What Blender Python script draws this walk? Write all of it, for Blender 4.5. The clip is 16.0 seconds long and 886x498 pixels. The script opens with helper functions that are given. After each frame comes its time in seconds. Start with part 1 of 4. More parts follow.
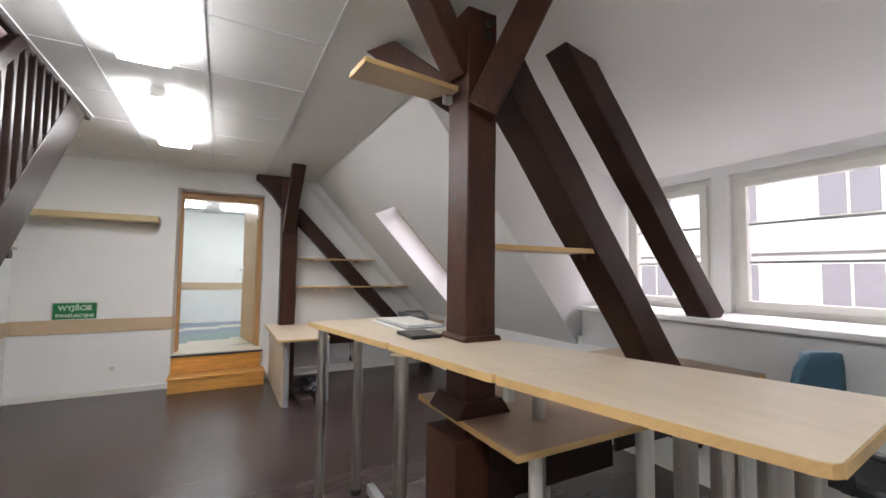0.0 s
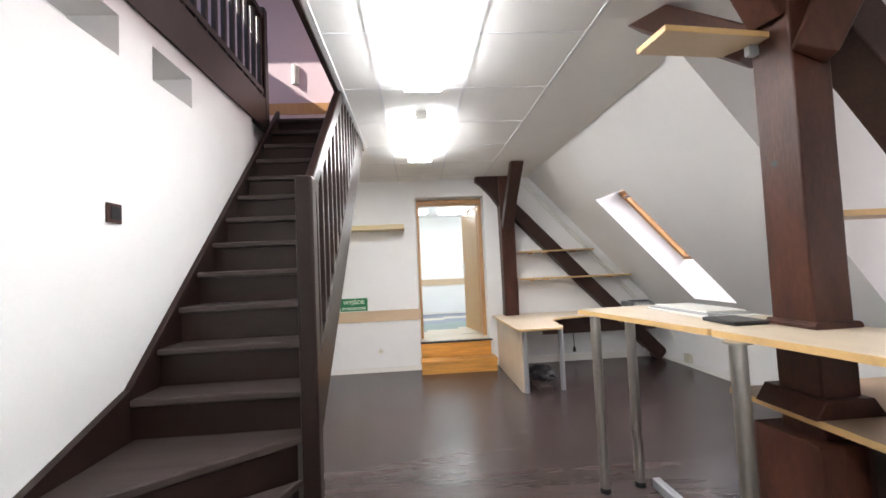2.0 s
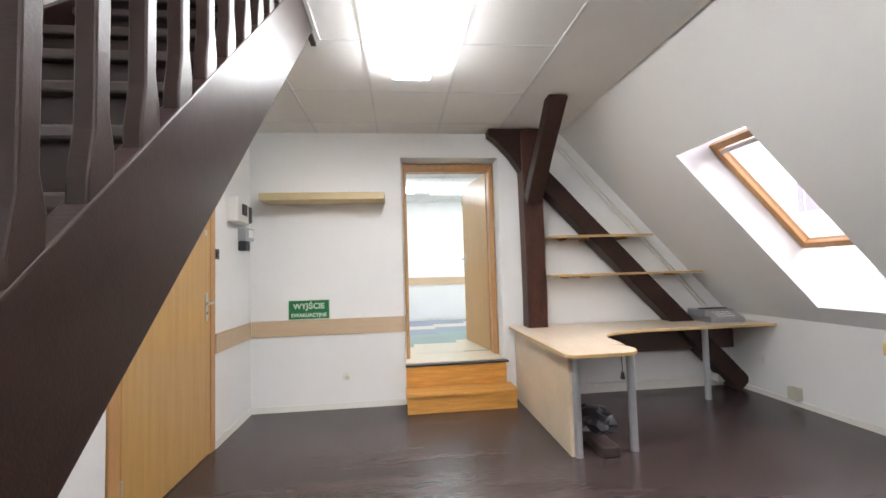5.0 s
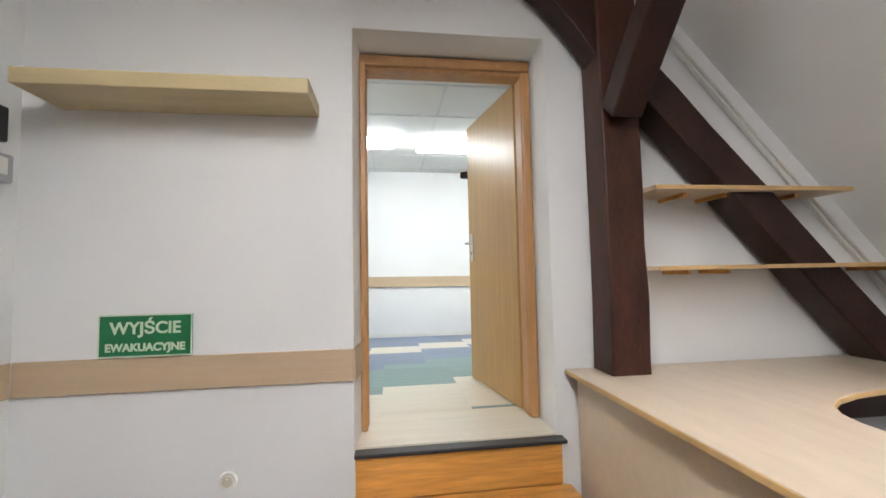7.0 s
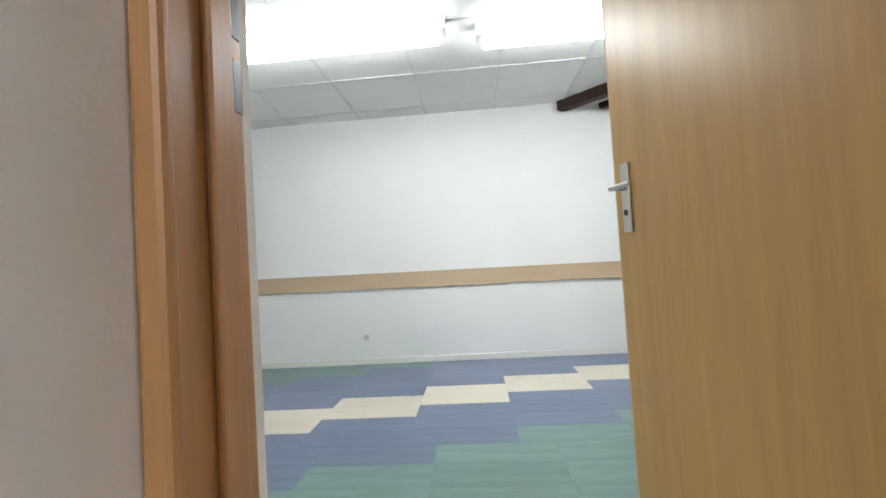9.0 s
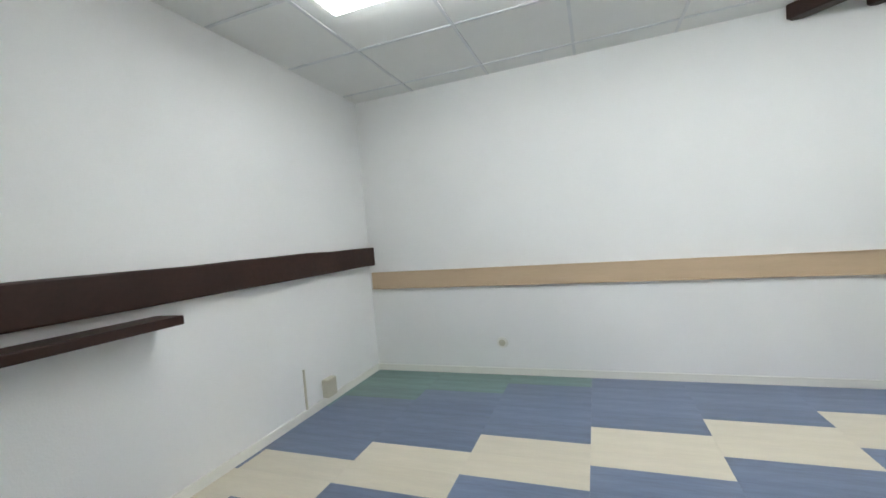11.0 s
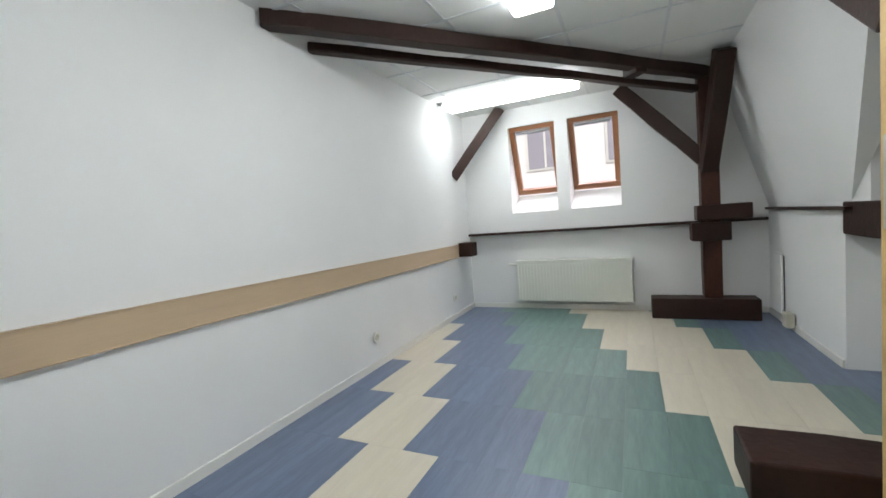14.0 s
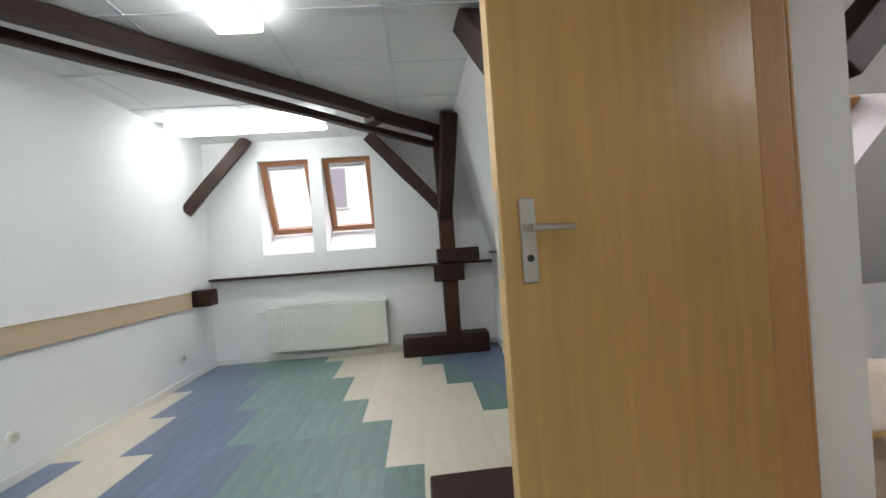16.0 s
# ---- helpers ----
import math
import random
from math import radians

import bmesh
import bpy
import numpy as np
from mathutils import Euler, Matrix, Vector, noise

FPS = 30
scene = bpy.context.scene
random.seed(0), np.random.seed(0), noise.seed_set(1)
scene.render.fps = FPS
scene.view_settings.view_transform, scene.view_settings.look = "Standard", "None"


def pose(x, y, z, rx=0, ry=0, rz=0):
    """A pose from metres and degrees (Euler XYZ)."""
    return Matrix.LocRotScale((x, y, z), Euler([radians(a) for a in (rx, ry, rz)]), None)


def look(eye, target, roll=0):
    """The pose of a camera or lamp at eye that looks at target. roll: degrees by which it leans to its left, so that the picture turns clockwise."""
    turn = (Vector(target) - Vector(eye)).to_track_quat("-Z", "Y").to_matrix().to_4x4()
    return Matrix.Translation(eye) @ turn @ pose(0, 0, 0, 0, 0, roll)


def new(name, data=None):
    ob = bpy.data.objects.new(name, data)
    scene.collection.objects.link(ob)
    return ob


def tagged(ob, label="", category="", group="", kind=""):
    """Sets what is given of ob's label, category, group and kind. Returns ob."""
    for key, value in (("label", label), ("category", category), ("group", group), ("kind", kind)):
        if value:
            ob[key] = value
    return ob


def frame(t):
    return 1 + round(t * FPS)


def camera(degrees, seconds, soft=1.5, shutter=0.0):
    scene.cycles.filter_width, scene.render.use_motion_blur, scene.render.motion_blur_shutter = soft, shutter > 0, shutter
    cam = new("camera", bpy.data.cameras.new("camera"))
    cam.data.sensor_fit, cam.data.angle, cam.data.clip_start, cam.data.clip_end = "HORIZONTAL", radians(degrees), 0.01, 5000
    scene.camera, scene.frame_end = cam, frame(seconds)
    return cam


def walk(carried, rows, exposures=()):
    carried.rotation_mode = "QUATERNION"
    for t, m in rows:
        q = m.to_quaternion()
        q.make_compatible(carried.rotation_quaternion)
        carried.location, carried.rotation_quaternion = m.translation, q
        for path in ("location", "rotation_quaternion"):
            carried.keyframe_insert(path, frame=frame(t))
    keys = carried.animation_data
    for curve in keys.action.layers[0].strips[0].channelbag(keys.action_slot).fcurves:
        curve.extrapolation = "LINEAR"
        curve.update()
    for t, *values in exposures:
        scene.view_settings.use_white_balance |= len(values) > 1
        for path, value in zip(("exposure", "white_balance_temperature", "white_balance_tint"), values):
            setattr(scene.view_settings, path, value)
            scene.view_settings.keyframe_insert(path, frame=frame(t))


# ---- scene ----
PATH = [
    (0, (0.069, -6.068, 1.44), (1.013, -4.309, 1.555), 0.6),
    (0.5, (-0.046, -6.047, 1.445), (0.642, -4.173, 1.569), -1.0),
    (1, (-0.209, -6.005, 1.429), (0.231, -4.057, 1.529), -1.7),
    (1.5, (-0.352, -5.972, 1.424), (-0.063, -3.995, 1.52), -1.7),
    (2, (-0.464, -5.95, 1.42), (-0.33, -3.956, 1.517), -2.6),
    (2.5, (-0.52, -5.925, 1.416), (-0.466, -3.928, 1.507), -2.1),
    (3, (-0.53, -5.828, 1.405), (-0.467, -3.831, 1.479), -1.9),
    (3.2, (-0.525, -5.742, 1.397), (-0.484, -3.744, 1.466), -1.8),
    (5.3, (-0.461, -3.834, 1.299), (-0.234, -1.851, 1.428), -1.6),
    (5.5, (-0.41, -3.624, 1.294), (-0.198, -1.641, 1.443), -1.1),
    (6, (-0.327, -3.093, 1.235), (-0.093, -1.111, 1.363), -2.5),
    (6.5, (-0.269, -2.611, 1.192), (-0.115, -0.62, 1.293), -0.8),
    (7, (-0.276, -2.051, 1.218), (-0.015, -0.072, 1.339), -1.1),
    (7.5, (-0.183, -1.565, 1.162), (0.015, 0.419, 1.317), -2.3),
    (8, (-0.147, -1.027, 1.185), (0.016, 0.962, 1.317), -0.5),
    (8.5, (-0.126, -0.568, 1.179), (0.109, 1.416, 1.282), -0.9),
    (9, (-0.108, -0.18, 1.257), (-0.25, 1.814, 1.325), -3.5),
    (9.2, (-0.079, -0.056, 1.302), (-0.522, 1.894, 1.301), -2.8),
    (11.3, (-0.493, 0.628, 1.453), (-1.193, 2.501, 1.395), -4.8),
    (11.5, (-0.555, 0.75, 1.417), (-1.131, 2.666, 1.402), -4.9),
    (12, (-0.614, 0.998, 1.375), (-0.475, 2.993, 1.361), -8.1),
    (12.5, (-0.743, 1.292, 1.397), (-0.081, 3.178, 1.318), -7.8),
    (13, (-0.819, 1.51, 1.413), (0.416, 3.081, 1.33), -6.5),
    (13.5, (-0.906, 1.65, 1.433), (0.727, 2.797, 1.303), -5.1),
    (14, (-0.937, 1.712, 1.424), (0.873, 2.553, 1.294), -4.3),
    (14.5, (-0.93, 1.727, 1.412), (0.969, 2.341, 1.276), -4.1),
    (15, (-0.868, 1.688, 1.407), (1.064, 2.195, 1.316), -4.1),
    (15.5, (-0.77, 1.596, 1.409), (1.202, 1.919, 1.345), -4.2),
    (16, (-0.642, 1.369, 1.419), (1.354, 1.252, 1.408), -4.1),
]
cam = camera(94.3, 16.0, soft=1.6)
walk(cam, [(t, look(eye, target, roll)) for t, eye, target, roll in PATH], [(0.0, 0.33), (1.0, 0.70), (2.0, 0.88), (5.5, 0.93), (7.0, 0.68), (9.0, 0.42), (11.5, 0.05), (13.5, -0.15), (16.0, -0.03)])

# ---- world and sun ----
world = bpy.data.worlds.new("World")
scene.world = world
world.use_nodes = True
wn = world.node_tree
bg = wn.nodes["Background"]
sky = wn.nodes.new("ShaderNodeTexSky")
sky.sky_type = "NISHITA"
sky.sun_disc = False
sky.sun_elevation = radians(33.5)
sky.sun_rotation = radians(245)
wn.links.new(sky.outputs[0], bg.inputs[0])
bg.inputs[1].default_value = 0.15
sun = new("sun", bpy.data.lights.new("sun", "SUN"))
sun.data.energy = 5.0
sun.data.angle = radians(0.5)
sun.data.color = (1.0, 0.95, 0.88)
sun.matrix_world = look((-11, -5, 8), (0, 0, 0))
# stands in for the bright sky in front of the dormer and the roof windows
daylight = new("sky_light", bpy.data.lights.new("sky_light", "AREA"))
daylight.data.shape, daylight.data.size, daylight.data.size_y, daylight.data.energy = "RECTANGLE", 11.0, 4.0, 1350.0
daylight.data.color = (1.0, 0.90, 0.97)
daylight.matrix_world = look((7.5, -1.5, 6.5), (2.0, -1.5, 1.0))


# ---- materials ----
def mat(name, col, rough=0.6, metal=0.0, scale=6.0, var=0.08, bump=0.05, stretch=(1, 1, 1), fine=60.0, piece=0.0):
    m = bpy.data.materials.new(name)
    m.use_nodes = True
    n, l = m.node_tree.nodes, m.node_tree.links
    b = n["Principled BSDF"]
    b.inputs["Roughness"].default_value = rough
    b.inputs["Metallic"].default_value = metal
    tc = n.new("ShaderNodeTexCoord")
    mp = n.new("ShaderNodeMapping")
    mp.inputs["Scale"].default_value = stretch
    l.new(tc.outputs["Object"], mp.inputs[0])
    big, small = n.new("ShaderNodeTexNoise"), n.new("ShaderNodeTexNoise")
    big.inputs["Scale"].default_value, small.inputs["Scale"].default_value = scale, fine
    big.inputs["Detail"].default_value = small.inputs["Detail"].default_value = 4
    l.new(mp.outputs[0], big.inputs["Vector"])
    l.new(mp.outputs[0], small.inputs["Vector"])
    mix = n.new("ShaderNodeMath")
    mix.operation = "MULTIPLY_ADD"
    l.new(small.outputs[0], mix.inputs[0])
    mix.inputs[1].default_value = 0.5
    l.new(big.outputs[0], mix.inputs[2])
    rm = n.new("ShaderNodeMapRange")
    l.new(mix.outputs[0], rm.inputs[0])
    rm.inputs[1].default_value, rm.inputs[2].default_value = 0.45, 1.05
    rm.inputs[3].default_value, rm.inputs[4].default_value = 1 - var, 1 + var
    last = rm.outputs[0]
    if piece:
        oi = n.new("ShaderNodeObjectInfo")
        pr = n.new("ShaderNodeMapRange")
        l.new(oi.outputs["Random"], pr.inputs[0])
        pr.inputs[3].default_value, pr.inputs[4].default_value = 1 - piece, 1 + piece
        mu = n.new("ShaderNodeMath")
        mu.operation = "MULTIPLY"
        l.new(last, mu.inputs[0])
        l.new(pr.outputs[0], mu.inputs[1])
        last = mu.outputs[0]
    vm = n.new("ShaderNodeVectorMath")
    vm.operation = "SCALE"
    vm.inputs[0].default_value = col
    l.new(last, vm.inputs["Scale"])
    l.new(vm.outputs[0], b.inputs["Base Color"])
    if bump:
        bp = n.new("ShaderNodeBump")
        bp.inputs["Strength"].default_value = bump
        bp.inputs["Distance"].default_value = 0.01
        l.new(mix.outputs[0], bp.inputs["Height"])
        l.new(bp.outputs[0], b.inputs["Normal"])
    return m


def matte(m, level):
    m.node_tree.nodes["Principled BSDF"].inputs["Specular IOR Level"].default_value = level


def glow(name, col, strength):
    m = mat(name, col, 0.4, bump=0)
    b = m.node_tree.nodes["Principled BSDF"]
    b.inputs["Emission Color"].default_value = (*col, 1)
    b.inputs["Emission Strength"].default_value = strength
    return m


WHITE = mat("white_wall_paint", (0.80, 0.80, 0.79), 0.75, scale=2.0, var=0.025, bump=0.12, fine=140)
CEIL = mat("ceiling_board", (0.76, 0.76, 0.74), 0.85, scale=5, var=0.02, bump=0.1, fine=200)
METALW = mat("white_metal_grid", (0.66, 0.67, 0.68), 0.6)
PINK = mat("pinkish_wall_paint", (0.66, 0.52, 0.55), 0.75, scale=2.0, var=0.03, bump=0.1)
DARK = mat("dark_stained_timber", (0.052, 0.018, 0.011), 0.42, scale=5, var=0.6, bump=0.25, stretch=(1.5, 1.5, 0.5), fine=45)
DARKX = mat("dark_stained_beam", (0.030, 0.012, 0.008), 0.48, scale=5, var=0.4, bump=0.25, fine=40)
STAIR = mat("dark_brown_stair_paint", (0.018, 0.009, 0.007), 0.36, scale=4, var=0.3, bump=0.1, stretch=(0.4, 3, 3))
TREAD = mat("worn_dark_tread", (0.050, 0.037, 0.033), 0.45, scale=5, var=0.35, bump=0.1, stretch=(0.4, 3, 3))
for m in (DARK, DARKX, STAIR, TREAD):
    matte(m, 0.3)
BEECH = mat("beech_laminate", (0.64, 0.50, 0.34), 0.38, scale=3, var=0.07, bump=0.02, stretch=(1, 5, 5), fine=30)
TABLE = mat("pale_maple_laminate", (0.60, 0.50, 0.375), 0.33, scale=3, var=0.08, bump=0.02, stretch=(6, 1, 1), fine=24)
OAKY = mat("yellowish_oak_laminate", (0.56, 0.45, 0.25), 0.42, scale=3, var=0.09, bump=0.02, stretch=(1, 6, 6), fine=26)
REDPINE = mat("red_brown_pine", (0.30, 0.13, 0.06), 0.4, scale=4, var=0.15, bump=0.04, fine=22)
EDGE = mat("raw_beech_edge", (0.58, 0.38, 0.16), 0.5, scale=8, var=0.15, bump=0.05, fine=90)
DOORM = mat("honey_beech_veneer", (0.48, 0.285, 0.095), 0.34, scale=3, var=0.12, bump=0.02, stretch=(9, 9, 0.5), fine=16)
FRAMEM = mat("orange_beech_frame", (0.47, 0.25, 0.10), 0.42, scale=4, var=0.14, bump=0.04, stretch=(6, 6, 0.6), fine=22)
PINE = mat("varnished_pine", (0.62, 0.30, 0.07), 0.3, scale=3, var=0.28, bump=0.04, stretch=(0.6, 5, 7), fine=12)
BAND = mat("beige_wall_rail", (0.56, 0.42, 0.28), 0.45, scale=3, var=0.06, bump=0.03, stretch=(0.6, 5, 8), fine=24)
BROWNF = mat("dark_brown_vinyl", (0.050, 0.036, 0.034), 0.27, scale=1.4, var=0.45, bump=0.03, stretch=(0.5, 4, 1), fine=16)
STEEL = mat("brushed_steel", (0.55, 0.53, 0.49), 0.32, 1.0, var=0.05, bump=0.01)
GREYM = mat("grey_metal", (0.42, 0.43, 0.45), 0.4, 0.6, var=0.04, bump=0.01)
PLAST = mat("white_plastic", (0.78, 0.77, 0.72), 0.35, var=0.02, bump=0)
BLACK = mat("black_plastic", (0.02, 0.02, 0.022), 0.4, var=0.1, bump=0.02)
BAG = mat("black_bin_liner", (0.010, 0.010, 0.012), 0.35, scale=8, var=0.2, bump=0.3, fine=30)
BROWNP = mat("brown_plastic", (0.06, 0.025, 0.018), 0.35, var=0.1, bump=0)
GREEN = mat("green_sign", (0.01, 0.17, 0.065), 0.4, var=0.04, bump=0)
PALEG = mat("pale_sign_letters", (0.6, 0.72, 0.55), 0.5, var=0.02, bump=0)
BLUEC = mat("blue_seat_fabric", (0.06, 0.14, 0.2), 0.8, var=0.15, bump=0.1, fine=200)
CREAM = mat("aged_cream_plastic", (0.56, 0.53, 0.43), 0.4, var=0.04, bump=0)
RAD = mat("cream_enamel", (0.78, 0.79, 0.72), 0.3, var=0.02, bump=0)
VB = mat("blue_vinyl_plank", (0.135, 0.175, 0.265), 0.32, scale=2.5, var=0.24, bump=0.03, stretch=(0.8, 7, 1), fine=14, piece=0.07)
VG = mat("green_vinyl_plank", (0.145, 0.235, 0.215), 0.32, scale=2.5, var=0.24, bump=0.03, stretch=(0.8, 7, 1), fine=14, piece=0.09)
VC = mat("cream_vinyl_plank", (0.62, 0.565, 0.455), 0.36, scale=2.5, var=0.07, bump=0.03, stretch=(0.8, 7, 1), fine=14, piece=0.03)
GREYP = mat("grey_pane_and_sill_shade", (0.62, 0.62, 0.62), 0.8, var=0.04, bump=0.1)
FACADE = mat("pale_render_facade", (0.80, 0.77, 0.77), 0.9, scale=0.5, var=0.05, bump=0.05, fine=8)
ROOFT = mat("brown_roof_tiles", (0.22, 0.13, 0.1), 0.8, scale=2, var=0.2)
DGLASS = mat("dark_window_glass", (0.34, 0.32, 0.37), 0.12, var=0.1, bump=0)
GROUND = mat("grey_paving", (0.22, 0.21, 0.2), 0.9, scale=0.4, var=0.15)
LAMP = glow("lit_diffuser", (0.98, 0.98, 1.0), 24.0)
LAMP2 = glow("lit_diffuser_cool", (0.93, 0.98, 1.0), 15.5)
GLASS = bpy.data.materials.new("clear_glass")
GLASS.use_nodes = True
gb = GLASS.node_tree.nodes["Principled BSDF"]
gb.inputs["Transmission Weight"].default_value = 1.0
gb.inputs["Roughness"].default_value = 0.0
gb.inputs["IOR"].default_value = 1.1


# ---- mesh helpers ----
def bm_box(bm, x0, x1, y0, y1, z0, z1, m=None):
    vs = [bm.verts.new((x, y, z)) for x in (x0, x1) for y in (y0, y1) for z in (z0, z1)]
    if m is not None:
        for v in vs:
            v.co = m @ v.co
    for f in ((0, 1, 3, 2), (4, 6, 7, 5), (0, 4, 5, 1), (2, 3, 7, 6), (0, 2, 6, 4), (1, 5, 7, 3)):
        bm.faces.new([vs[i] for i in f])
    return bm


def bm_prism(bm, pts, axis, a, b):
    """A flat outline pushed along one axis from a to b."""
    def at(p, v):
        return (v, p[0], p[1]) if axis == "x" else (p[0], v, p[1]) if axis == "y" else (p[0], p[1], v)
    lo, hi = [bm.verts.new(at(p, a)) for p in pts], [bm.verts.new(at(p, b)) for p in pts]
    bm.faces.new(lo), bm.faces.new(hi)
    for i in range(len(pts)):
        j = (i + 1) % len(pts)
        bm.faces.new((lo[i], lo[j], hi[j], hi[i]))
    return bm


def bm_cyl(bm, p, q, r, r2=None, n=20):
    p, q = Vector(p), Vector(q)
    m = Matrix.Translation((p + q) / 2) @ (q - p).to_track_quat("Z", "Y").to_matrix().to_4x4()
    bmesh.ops.create_cone(bm, cap_ends=True, segments=n, radius1=r, radius2=r if r2 is None else r2, depth=(q - p).length, matrix=m)
    return bm


def part(name, bm, material, parent=None, label="", bevel=0.0):
    bmesh.ops.recalc_face_normals(bm, faces=bm.faces[:])
    if bevel:
        bmesh.ops.bevel(bm, geom=bm.edges[:], offset=bevel, segments=2, affect="EDGES", profile=0.5)
    me = bpy.data.meshes.new(name)
    bm.to_mesh(me)
    bm.free()
    me.materials.append(material)
    ob = new(name, me)
    if parent is not None:
        ob.parent = parent
        ob.matrix_parent_inverse = parent.matrix_world.inverted()
    if label:
        ob["label"] = label
    return ob


def box(name, x0, x1, y0, y1, z0, z1, material, parent=None, label="", bevel=0.0):
    return part(name, bm_box(bmesh.new(), x0, x1, y0, y1, z0, z1), material, parent, label, bevel)


def timber(name, p, q, w, h, material=None, parent=None, label="", twist=0.0):
    """A squared timber from p to q, slightly rounded and uneven."""
    p, q = Vector(p), Vector(q)
    m = Matrix.Translation(p) @ (q - p).to_track_quat("Z", "Y").to_matrix().to_4x4() @ pose(0, 0, 0, 0, 0, twist)
    n = max(2, int((q - p).length / 0.25))
    bm = bmesh.new()
    rings = []
    for i in range(n + 1):
        z = (q - p).length * i / n
        k = [noise.noise(Vector((p.x * 3 + i * 0.7, p.y * 3, c * 5.1 + p.z))) * 0.006 for c in range(4)]
        rings.append([bm.verts.new(m @ Vector((sx * (w / 2 + k[0]) + k[1], sy * (h / 2 + k[2]) + k[3], z))) for sx, sy in ((-1, -1), (1, -1), (1, 1), (-1, 1))])
    for a, b in zip(rings, rings[1:]):
        for i in range(4):
            bm.faces.new((a[i], a[(i + 1) % 4], b[(i + 1) % 4], b[i]))
    bm.faces.new(rings[0]), bm.faces.new(rings[-1])
    bmesh.ops.recalc_face_normals(bm, faces=bm.faces[:])
    sharp = [e for e in bm.edges if len(e.link_faces) == 2 and e.calc_face_angle() > 0.8]
    bmesh.ops.bevel(bm, geom=sharp, offset=0.009, segments=2, affect="EDGES", profile=0.5)
    return part(name, bm, material or DARKX, parent, label)


def empty(name, x, y, z, label, category, group="", kind=""):
    ob = new(name)
    ob.location = (x, y, z)
    bpy.context.view_layer.update()
    return tagged(ob, label, category, group, kind)


def struct(ob, label, category):
    return tagged(ob, label, category, kind="structure")


def boxes(name, rows, material, label, category):
    bm = bmesh.new()
    for r in rows:
        bm_box(bm, *r)
    return struct(part(name, bm, material), label, category)


ZF, C1, C2 = 0.40, 2.72, 2.60
XD0, XD1 = -0.45, 0.56

# ---- first room: shell ----
struct(box("floor", -3.0, 3.4, -8.0, 0.0, -0.2, 0.0, BROWNF), "dark grey-brown vinyl floor with faint plank grain", "floor")
boxes("wall_north", [(-3.0, XD0, 0, 0.45, 0, 4.8), (XD1, 4.0, 0, 0.45, 0, 4.8), (XD0, XD1, 0, 0.45, 2.47, 4.8), (XD0, XD1, 0, 0.45, 0, ZF - 0.02)], WHITE, "white painted plaster wall with a deep doorway", "wall")
boxes("wall_west", [(-2.12, -1.92, -0.78, 0, 0, 2.9), (-2.12, -1.92, -1.95, -0.78, 2.22, 2.9), (-2.12, -1.92, -2.35, -1.95, 0, 2.9)], WHITE, "white painted wall beside the entrance door", "wall")
bm = bmesh.new()
for r in ((-8, -4.42, 0, 2.86), (-4.42, -3.95, 0, 2.50), (-4.42, -3.95, 2.70, 2.86), (-3.95, -3.70, 0, 2.86), (-3.70, -3.31, 0, 2.50), (-3.70, -3.31, 2.69, 2.86), (-3.31, -2.35, 0, 2.86)):
    bm_box(bm, -2.12, -1.83, r[0], r[1], r[2], r[3])
struct(part("wall_stair", bm, WHITE), "white painted stair wall with two small glazed niches", "wall")
for y0, y1 in ((-4.42, -3.95), (-3.70, -3.31)):
    w = struct(box("window_1" if y0 < -4 else "window_2", -2.09, -2.07, y0, y1, 2.50, 2.70, GREYP), "small horizontal niche window with pale frosted pane", "window")
    box("window_post", -2.06, -2.02, y0 + 0.02, y0 + 0.06, 2.50, 2.70, PLAST, w)
boxes("wall_south", [(-4.5, 4.2, -8.2, -8.0, 0, 5)], WHITE, "plain white wall closing the room", "wall")

# ceiling with a stair opening
boxes("ceiling", [(-0.95, 1.22, -8.0, 0, C1, 2.98), (-2.0, -0.95, -1.68, 0, C1, 2.98), (-1.83, -0.95, -8.0, -5.2, C1, 2.98)], CEIL, "suspended white ceiling with square boards", "ceiling")
bm = bmesh.new()
for x in (-0.67, -0.065, 0.555):
    bm_box(bm, x - 0.011, x + 0.011, -8, -0.01, C1 - 0.004, C1 + 0.01)
for i in range(11):
    y = -0.30 - 0.69 * i
    bm_box(bm, -0.95 if y < -1.68 else -1.91, 0.54, y - 0.006, y + 0.006, C1 - 0.003, C1 + 0.01)
bm_box(bm, -1.28, -1.26, -1.68, -0.01, C1 - 0.006, C1 + 0.01)
struct(part("ceiling_grid", bm, METALW), "white metal ceiling grid bars", "ceiling")
struct(box("trim_angle", -0.954, -0.925, -5.2, -1.69, C1 - 0.012, C1 - 0.001, METALW), "white metal angle along the ceiling edge", "trim")
struct(box("trim", -0.985, -0.955, -5.2, -1.66, 2.69, 3.02, STAIR), "dark brown board edging the stair opening", "trim")

# sloped roof with a roof window
ROOF = Matrix(((1 / 1.472, 0, 1.08 / 1.472, 1.25), (0, 1, 0, 0), (-1.08 / 1.472, 0, 1 / 1.472, 2.72), (0, 0, 0, 1)))
U0, U1, S0, S1 = 0.74, 2.46, -1.77, -1.10
bm = bmesh.new()
for u0, u1, y0, y1 in ((-0.15, 2.8, S1, 0.0), (-0.15, U0, S0, S1), (U1, 2.8, S0, S1)):
    bm_box(bm, u0, u1, y0, y1, 0, 0.32, ROOF)
edge = bm_prism(bmesh.new(), [(-0.15, -3.58), (2.8, -3.2), (2.8, S0), (-0.15, S0)], "z", 0, 0.32)
edge.transform(ROOF)
tmp = bpy.data.meshes.new("edge")
edge.to_mesh(tmp)
edge.free()
bm.from_mesh(tmp)
struct(part("roof_slope", bm, WHITE), "white plastered sloping attic ceiling", "sloped ceiling")


